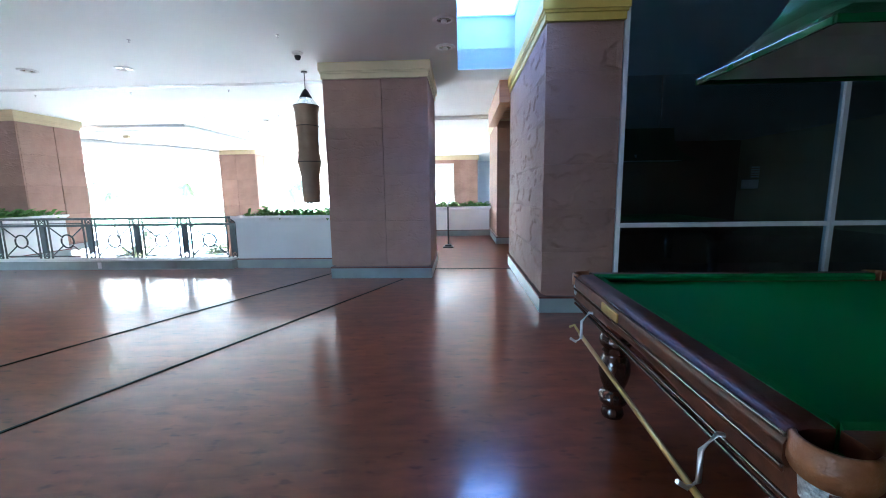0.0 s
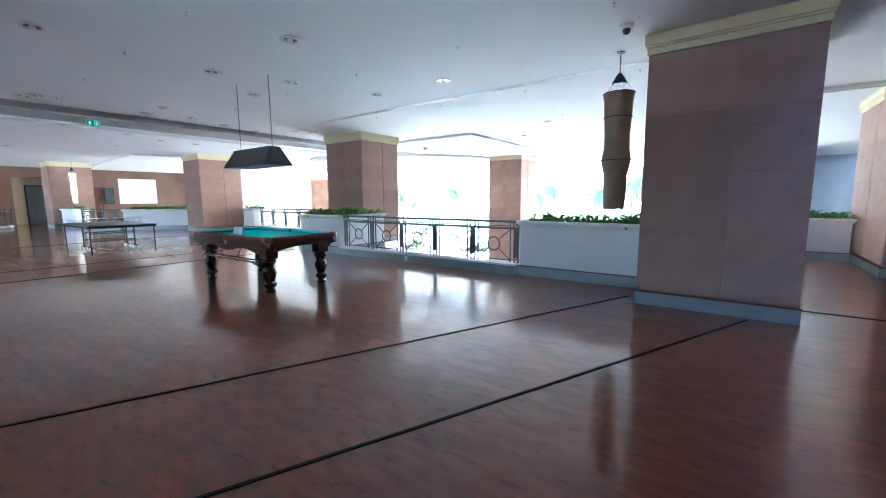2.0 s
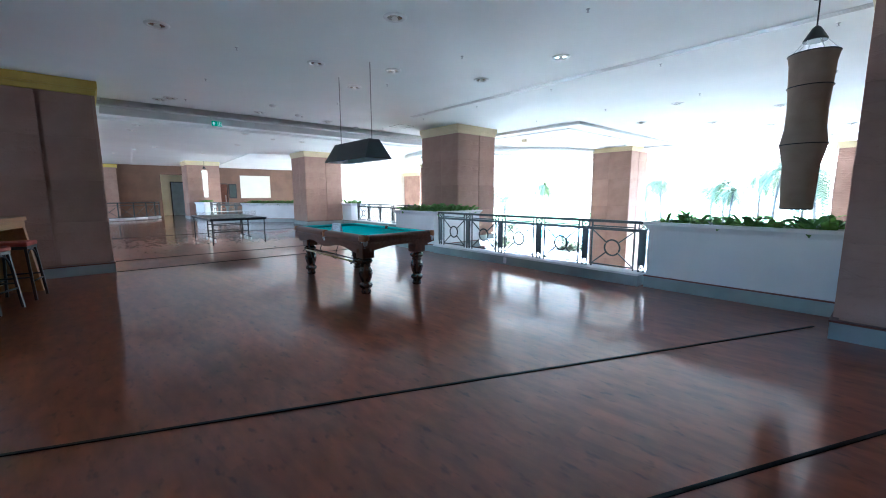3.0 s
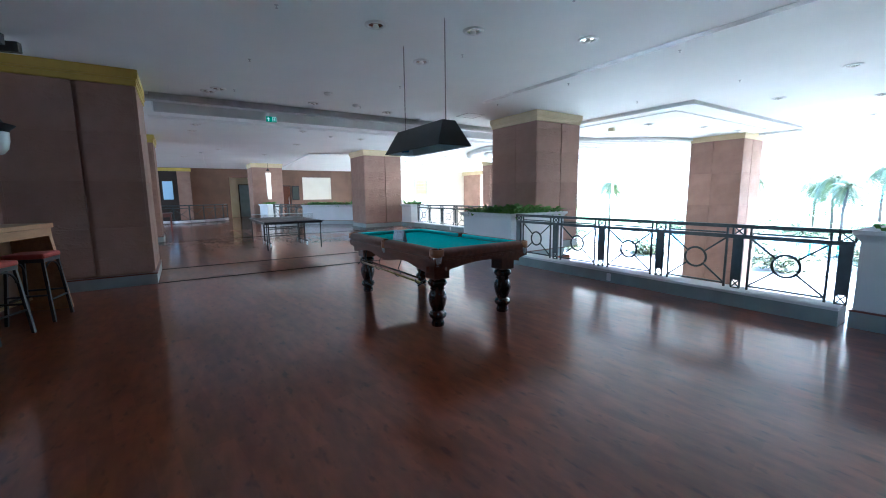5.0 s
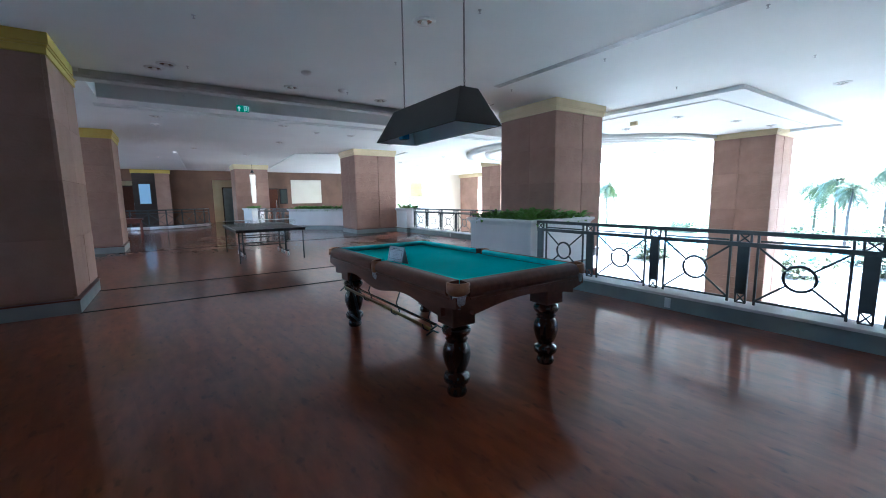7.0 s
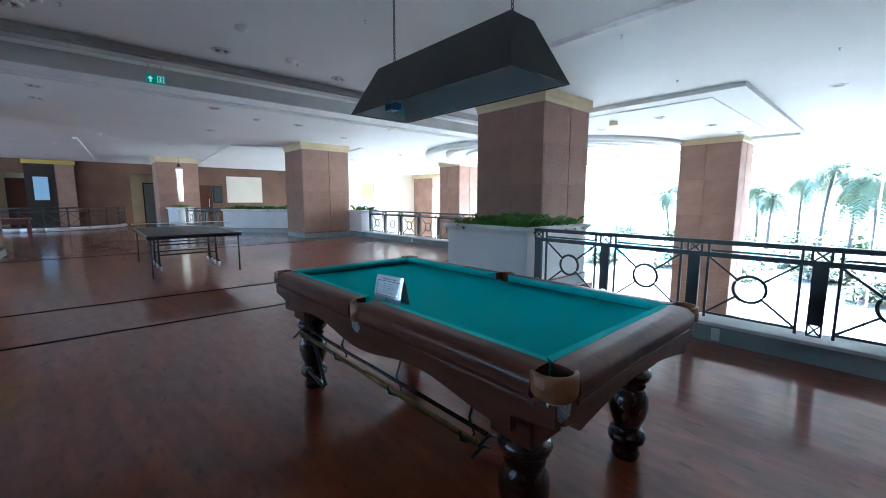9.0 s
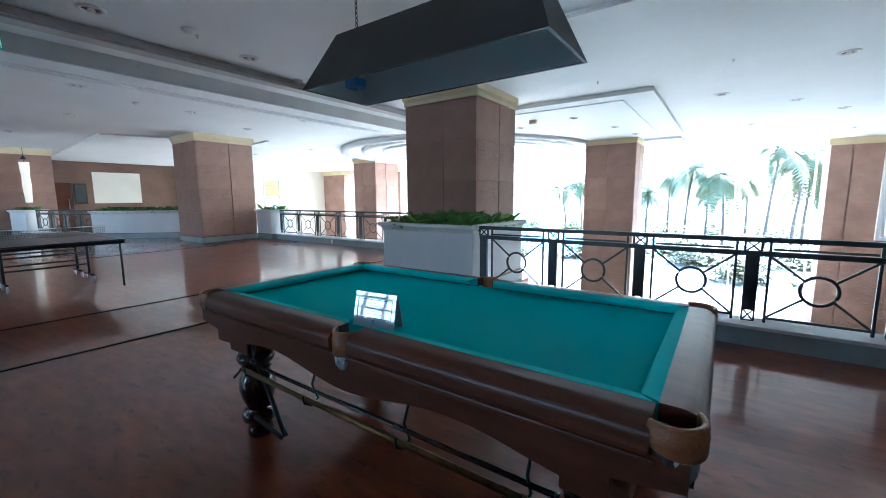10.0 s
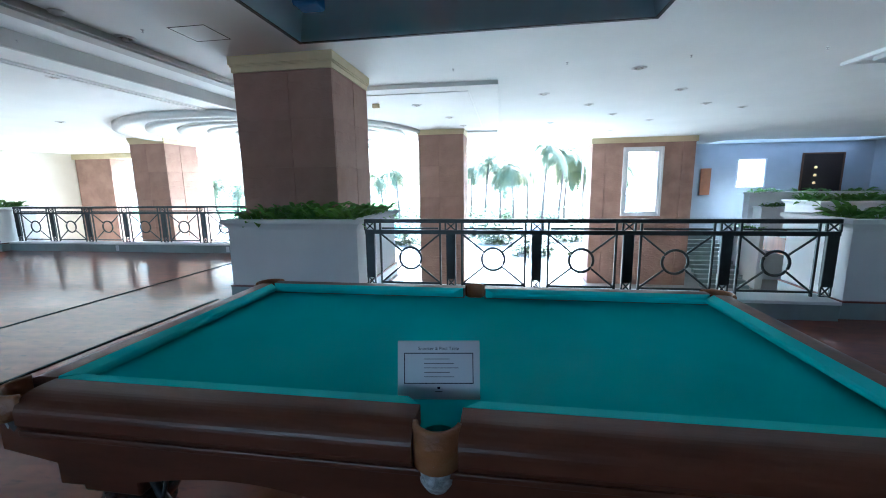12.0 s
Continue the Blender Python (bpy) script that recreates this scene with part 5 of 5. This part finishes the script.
for i in range(14):
    if me is None:
        bm = B()
        box(bm, 0, 2.0, 0, 0.32, -0.17, 0.0, 0.008)
        o = part("step", bm, TILE, stair)
        me = o.data
        o.matrix_basis = Matrix.Translation((0, 0, 0.17))
    else:
        shared("step", me, stair, Matrix.Translation((0, i * 0.3, 0.17 * (i + 1))))
def terrace(x0, x1, y0, y1, z1, n):
    t = thing("terrace_wall", pose((x0 + x1) / 2, (y0 + y1) / 2, LOW), "white plaster terrace wall with planting on top", "terrace wall")
    bm = B()
    box(bm, (x0 - x1) / 2, (x1 - x0) / 2, (y0 - y1) / 2, (y1 - y0) / 2, 0, z1 - LOW, 0.01)
    part("wall", bm, WHITE, t)
    bm = B()
    box(bm, (x0 - x1) / 2 - 0.05, (x1 - x0) / 2 + 0.05, (y0 - y1) / 2 - 0.05, (y1 - y0) / 2 + 0.05, z1 - LOW, z1 - LOW + 0.08, 0.01)
    part("coping", bm, WHITE, t)
    bm = B()
    for i in range(n):
        leaves(bm, random.uniform(x0 + 0.1, x1 - 0.1), random.uniform(y0 + 0.1, y1 - 0.1), z1 + 0.07, 12, 0.1, 0.4, 1.1)
    f = part("terrace_plants", bm, LEAF)
    tagged(f, "leafy green plants on a terrace wall", "foliage", kind="stuff")

terrace(4.8, 10.9, 25.7, 26.2, 0.68, 16)
terrace(4.8, 6.7, 24.6, 25.3, -0.02, 8)
terrace(3.7, 4.0, 22.6, 25.2, -1.0, 6)
terrace(5.2, 10.0, 21.2, 21.8, -1.6, 14)
SIGN_YELLOW = material("yellow_board", (0.62, 0.60, 0.18), 0.5, scale=3)
t = thing("notice_board", pose(4.5, 20.6, LOW), "yellow notice board on two legs on the storey below", "notice board")
bm = B()
box(bm, -0.4, 0.4, -0.02, 0.02, 0.5, 1.4, 0.02)
part("board", bm, SIGN_YELLOW, t)
for x in (-0.3, 0.3):
    part("leg", rod(B(), [(x, 0.03, 0), (x, 0.03, 0.9)], 0.018, 8), BLACK, t)
bm = B()
for k in range(3):
    box(bm, -0.22, 0.22 - 0.08 * k, -0.024, -0.02, 1.1 - k * 0.14, 1.17 - k * 0.14)
part("lettering", bm, WHITE, t)

# dim doorway with three small wall lamps at the end of the blue hall
door_end = thing("lift_lobby_doorway", pose(9.5, 28.0, 0), "doorway with small warm lamps in the blue wall, its shaded depth a flat dark sheet", "doorway", kind="structure")
# flat dark sheet standing in for the shade inside the opening
bm = B()
box(bm, -0.95, 0.95, -0.03, 0.0, 0.3, 2.72, 0.004)
part("lining", bm, DARK_TIMBER, door_end)
bm = B()
for a in (-1.03, 0.95):
    box(bm, a, a + 0.08, -0.06, 0.0, 0.3, 2.8, 0.006)
box(bm, -0.95, 0.95, -0.06, 0.0, 2.72, 2.8, 0.006)
part("door_frame", bm, BROWN, door_end)
WARM = glowing("lit_warm_glass", (1.0, 0.62, 0.25), 0.035)
for k in range(3):
    part("wall_lamp", lathe(B(), [(0.05, 0.0), (0.07, 0.05), (0.05, 0.12), (0.02, 0.14)], -0.35, -0.09, 1.1 + 0.42 * k, 12), WARM, door_end, "small warm wall lamp")

# unseen wall added on the west side to darken the blue hall
wall_box("wall_light_block", 0.69, 0.89, 24.25, 28.2, LOW, CEIL, BLUE_PAINT, "added pale blue wall shutting side light out of the hall across the void")

# passage ceiling of timber beside the rough pier
t = thing("timber_soffit", pose(0, 0, 0), "honey-brown timber soffit over the side passage", "soffit", kind="structure")
bm = B()
box(bm, 0.62, 0.82, 7.6, 10.48, 3.0, CEIL - 0.002, 0.006)
part("beam", bm, OAK, t)
for i in range(10):
    bm = B()
    box(bm, 0.83, 4.0, 7.72 + i * 0.28, 7.94 + i * 0.28, 3.2, 3.24, 0.004)
    part("board", bm, OAK, t)

# far hall fittings
t = thing("hanging_lantern", pose(-29.0, 6.15, 0), "long pale fabric lantern hung before a far sandstone pier", "hanging lamp")
bm = lathe(B(), [(0.1, 1.28), (0.115, 1.6), (0.135, 1.95), (0.12, 2.3), (0.14, 2.6), (0.15, 2.84)], 0, 0, 0, 20)
part("shade", bm, glowing("lit_fabric", (0.9, 0.76, 0.58), 0.03), t)
part("cap", lathe(B(), [(0.1, 2.95), (0.03, 3.08), (0.01, 3.1)], 0, 0, 0, 16), BLACK, t)
part("stem", rod(B(), [(0, 0, 2.84), (0, 0, 3.4)], 0.008, 6), BLACK, t)
rail_pts = [(-32.6 + 2.7 * math.cos(radians(a)), 1.3 + 2.9 * math.sin(radians(a))) for a in range(-75, 90, 15)]
t = thing("curved_railing", pose(0, 0, 0), "dark curved railing round a stair opening in the far hall", "railing")
for z, r in ((1.0, 0.03), (0.85, 0.018), (0.18, 0.018)):
    part("rail", rod(B(), [(x, y, z) for x, y in rail_pts], r, 8), IRON, t)
for x, y in rail_pts:
    part("post", box(B(), x - 0.03, x + 0.03, y - 0.03, y + 0.03, 0.0, 1.0), IRON, t)
for (x0, y0), (x1, y1) in zip(rail_pts, rail_pts[1:]):
    part("stay", rod(B(), [(x0, y0, 0.2), (x1, y1, 0.82)], 0.012, 5), IRON, t)
    part("stay", rod(B(), [(x1, y1, 0.2), (x0, y0, 0.82)], 0.012, 5), IRON, t)
bm = B()
for (x0, y0), (x1, y1) in zip(rail_pts, rail_pts[1:]):
    rod(bm, [(x0, y0, 0.09), (x1, y1, 0.09)], 0.085, 6)
part("kerb", bm, WHITE, t, "white kerb under the railing")
t = thing("wall_screen", pose(-34.6, 1.06, 1.92), "upright pale blue screen on a dark pilaster", "screen")
bm = B()
box(bm, 0, 0.05, -0.31, 0.31, -0.62, 0.62, 0.01)
part("casing", bm, BLACK, t)
bm = B()
box(bm, 0.05, 0.054, -0.27, 0.27, -0.58, 0.58)
part("screen", bm, glowing("lit_screen", (0.35, 0.5, 0.65), 0.012), t)


def door(name, x, y, w, h, mat, label):
    t = thing(name, pose(x, y, 0), label, "door", kind="structure")
    bm = B()
    box(bm, 0, 0.06, -w / 2, w / 2, 0, h, 0.008)
    part("door_leaf", bm, mat, t)
    bm = B()
    for a in (-w / 2 - 0.06, w / 2):
        box(bm, 0, 0.08, a, a + 0.06, 0, h + 0.06, 0.004)
    box(bm, 0, 0.08, -w / 2, w / 2, h, h + 0.06, 0.004)
    part("door_frame", bm, DARK_TIMBER, t)
    bm = rod(B(), [(0.06, w / 2 - 0.12, 0.9), (0.1, w / 2 - 0.12, 0.9), (0.1, w / 2 - 0.12, 1.4), (0.06, w / 2 - 0.12, 1.4)], 0.014, 8)
    part("door_handle", bm, STEEL, t)


door("door_1", -35.0, 8.3, 0.7, 2.2, WOOD, "dark wooden door in the brown wall")
door("door_2", -36.0, 0.15, 0.8, 2.4, WOOD, "dark wooden door in a pale wall of the far hall")
door("door_3", -36.0, 5.75, 0.85, 2.3, TILE, "grey door leaf inside a pale recess of the far hall")
t = thing("wall_notice", pose(-35.0, 9.05, 1.7), "dark upright notice in a black frame on the brown wall", "notice")
bm = B()
box(bm, 0, 0.05, -0.27, 0.27, -0.54, 0.54, 0.02)
part("frame", bm, BLACK, t)
bm = B()
box(bm, 0.05, 0.054, -0.2, 0.2, -0.46, 0.46)
part("panel", bm, material("dark_green_board", (0.025, 0.04, 0.035), 0.4), t)

t = thing("side_table", pose(-24.6, 0.93, 0), "small dark red lacquered table in the far hall", "table")
bm = B()
box(bm, -0.35, 0.35, -0.4, 0.4, 0.72, 0.78, 0.01)
part("tabletop", bm, RED_TRIM, t)
bm = B()
box(bm, -0.3, 0.3, -0.35, 0.35, 0.6, 0.72, 0.004)
part("frieze", bm, RED_TRIM, t)
for sx in (-1, 1):
    for sy in (-1, 1):
        bm = B()
        box(bm, sx * 0.28 - 0.03, sx * 0.28 + 0.03, sy * 0.33 - 0.03, sy * 0.33 + 0.03, 0, 0.6, 0.005)
        part("leg", bm, RED_TRIM, t)

# ---- outside ----
GRASS = material("lawn", (0.06, 0.13, 0.03), 0.9, second=(0.10, 0.17, 0.05), scale=0.3, bump=0.6, bump_scale=6)
WATER = material("pool_water", (0.03, 0.28, 0.42), 0.05, second=(0.05, 0.36, 0.48), scale=0.6, bump=0.2, bump_scale=3)
bm = B()
bmesh.ops.create_grid(bm, x_segments=2, y_segments=2, size=1200, matrix=Matrix.Translation((0, 0, LOW)))
setting("ground", bm, PAVE, "pale sunlit paving and grounds around the building", "ground")
bm = B()
prism(bm, [(-22 + 13 * math.cos(a) * (1 + 0.15 * math.sin(3 * a)), 45 + 7 * math.sin(a)) for a in [2 * math.pi * k / 40 for k in range(40)]], "z", LOW - 0.2, LOW + 0.02)
setting("water", bm, WATER, "blue swimming pool in the grounds", "water")
bm = B()
prism(bm, [(-90, 58), (60, 58), (90, 120), (-120, 120)], "z", LOW - 0.2, LOW + 0.015)
setting("lawn", bm, GRASS, "lawn behind the pool", "lawn")

TRUNK = material("palm_trunk", (0.11, 0.085, 0.065), 0.9, second=(0.07, 0.055, 0.04), scale=4, bump=0.8, bump_scale=14)
PALM = material("palm_leaf", (0.07, 0.085, 0.03), 0.55, second=(0.1, 0.105, 0.04), scale=1.5, bump=0.1)


def palm(x, y, h, size, seed):
    rnd = random.Random(seed)
    t = thing("palm_tree", pose(x, y, LOW), "tall palm with a ragged crown of feathery fronds", "palm tree", group="palms in the grounds")
    bend = rnd.uniform(-0.6, 0.6)
    pts = [(bend * (k / 8) ** 2, 0.2 * math.sin(k), h * k / 8) for k in range(9)]
    bm = B()
    prev = None
    for k, p in enumerate(pts):
        r = 0.15 - 0.008 * k
        ring = [bm.verts.new((p[0] + r * math.cos(a), p[1] + r * math.sin(a), p[2])) for a in [2 * math.pi * j / 9 for j in range(9)]]
        if prev:
            for j in range(9):
                bm.faces.new((prev[j], prev[(j + 1) % 9], ring[(j + 1) % 9], ring[j]))
        prev = ring
    part("trunk", bm, TRUNK, t)
    top = Vector(pts[-1])
    bm = B()
    for i in range(34):
        a = 2 * math.pi * i / 34 * 2.4 + rnd.uniform(-0.2, 0.2)
        d = Vector((math.cos(a), math.sin(a), 0))
        s = Vector((-d.y, d.x, 0))
        L = size * rnd.uniform(0.8, 1.15)
        lift = rnd.uniform(-0.35, 1.15)
        n = 20
        spine = []
        for k in range(n + 1):
            u = k / n
            spine.append(top + d * (L * u * (1 - 0.25 * u)) + Vector((0, 0, L * (lift * u - 0.95 * u * u))))
        for k in range(n):
            p, q = spine[k], spine[k + 1]
            along = (q - p).normalized()
            wl = L * 0.27 * math.sin(math.pi * min(0.12 + 0.88 * (k + 0.5) / n, 1.0)) + 0.05
            for sg in (-1, 1):
                tip = p + s * sg * wl + along * wl * 0.55 + Vector((0, 0, -0.35 * wl * rnd.uniform(0.5, 1.4)))
                bm.faces.new((bm.verts.new(p), bm.verts.new(p + (q - p) * 0.75), bm.verts.new(tip)))
    part("crown", bm, PALM, t)


for i, (x, y, h, s) in enumerate(((-10.0, 52, 8.0, 2.6), (-6.6, 50, 7.2, 2.6), (-3.6, 47, 9.2, 3.0), (-1.6, 49, 8.4, 2.8), (-0.3, 54, 8.6, 3.0), (-16, 60, 6.5, 2.4), (-19, 66, 6.0, 2.4), (-45, 46, 6.4, 2.3), (-40, 44, 5.4, 2.1), (-50, 50, 7.0, 2.4), (-36, 42, 4.8, 1.9), (-26, 62, 6.2, 2.6), (8, 60, 8, 2.8), (-44, 62, 7, 2.8), (-8.2, 56, 6.4, 2.2), (-12.2, 58, 7.4, 2.3), (-4.6, 57, 6.8, 2.4), (1.4, 52, 7.6, 2.6), (-14, 54, 5.6, 2.0), (-22.5, 58, 6.8, 2.3))):
    palm(x, y, h * 0.95, s * (1.2 + 0.2 * math.sin(i * 2.3)), 20 + i)
for i, (x, y, w) in enumerate(((-12, 58, 2.2), (-7, 57, 1.8), (-2, 58, 2.4), (-18, 59, 2.2), (-24, 60, 2.0), (-30, 58, 2.5), (3, 58, 2.0), (-37, 44, 2.0), (-12.5, 33, 1.4), (-8, 36, 1.6), (-5.5, 31, 1.2), (-16, 35, 1.6), (-21, 33, 1.5), (-27, 31, 1.6), (-2.5, 38, 1.8), (-10, 41, 1.5), (-31, 28, 1.3))):
    bm = B()
    for k in range(70):
        leaves(bm, x + random.gauss(0, w * 0.6), y + random.gauss(0, 0.7), LOW + abs(random.gauss(0.2, 0.8)), 9, 0.3, 0.7, 1.0)
    f = part("shrub", bm, PALM)
    tagged(f, "leafy garden shrub at the edge of the lawn", "shrub", kind="stuff")


# garden pavilion beyond the tall window: sandstone posts, pale wall, sloping glass roof
pav = thing("garden_pavilion", pose(1.2, 34.0, LOW), "small garden pavilion with sandstone posts and a sloping glass roof", "pavilion")
for x in (-0.75, 0.35):
    part("post", box(B(), x - 0.16, x + 0.16, 2.6, 2.92, 0, 7.2, 0.02), STONE, pav)
part("wall", box(B(), -1.8, 3.2, 3.0, 3.2, 0, 3.9, 0.02), WHITE, pav)
bm = B()
prism(bm, [(-1.5, 2.2), (0.0, 3.8), (0.06, 3.8), (2.9, 2.2), (2.9, 2.12), (0.03, 3.7), (-1.42, 2.12)], "y", 0.0, 2.5)
part("glass_roof", bm, SHOP_GLASS, pav)
for x0, z0, x1, z1 in ((-1.5, 2.22, 0.03, 3.83), (0.03, 3.83, 2.9, 2.22)):
    for y in (0.0, 1.25, 2.5):
        part("rafter", rod(B(), [(x0, y, z0), (x1, y, z1)], 0.035, 6), WHITE, pav)
for x in (-1.4, 2.8):
    part("side_wall", box(B(), x - 0.08, x + 0.08, 0.0, 2.5, 0, 2.15, 0.01), WHITE, pav)
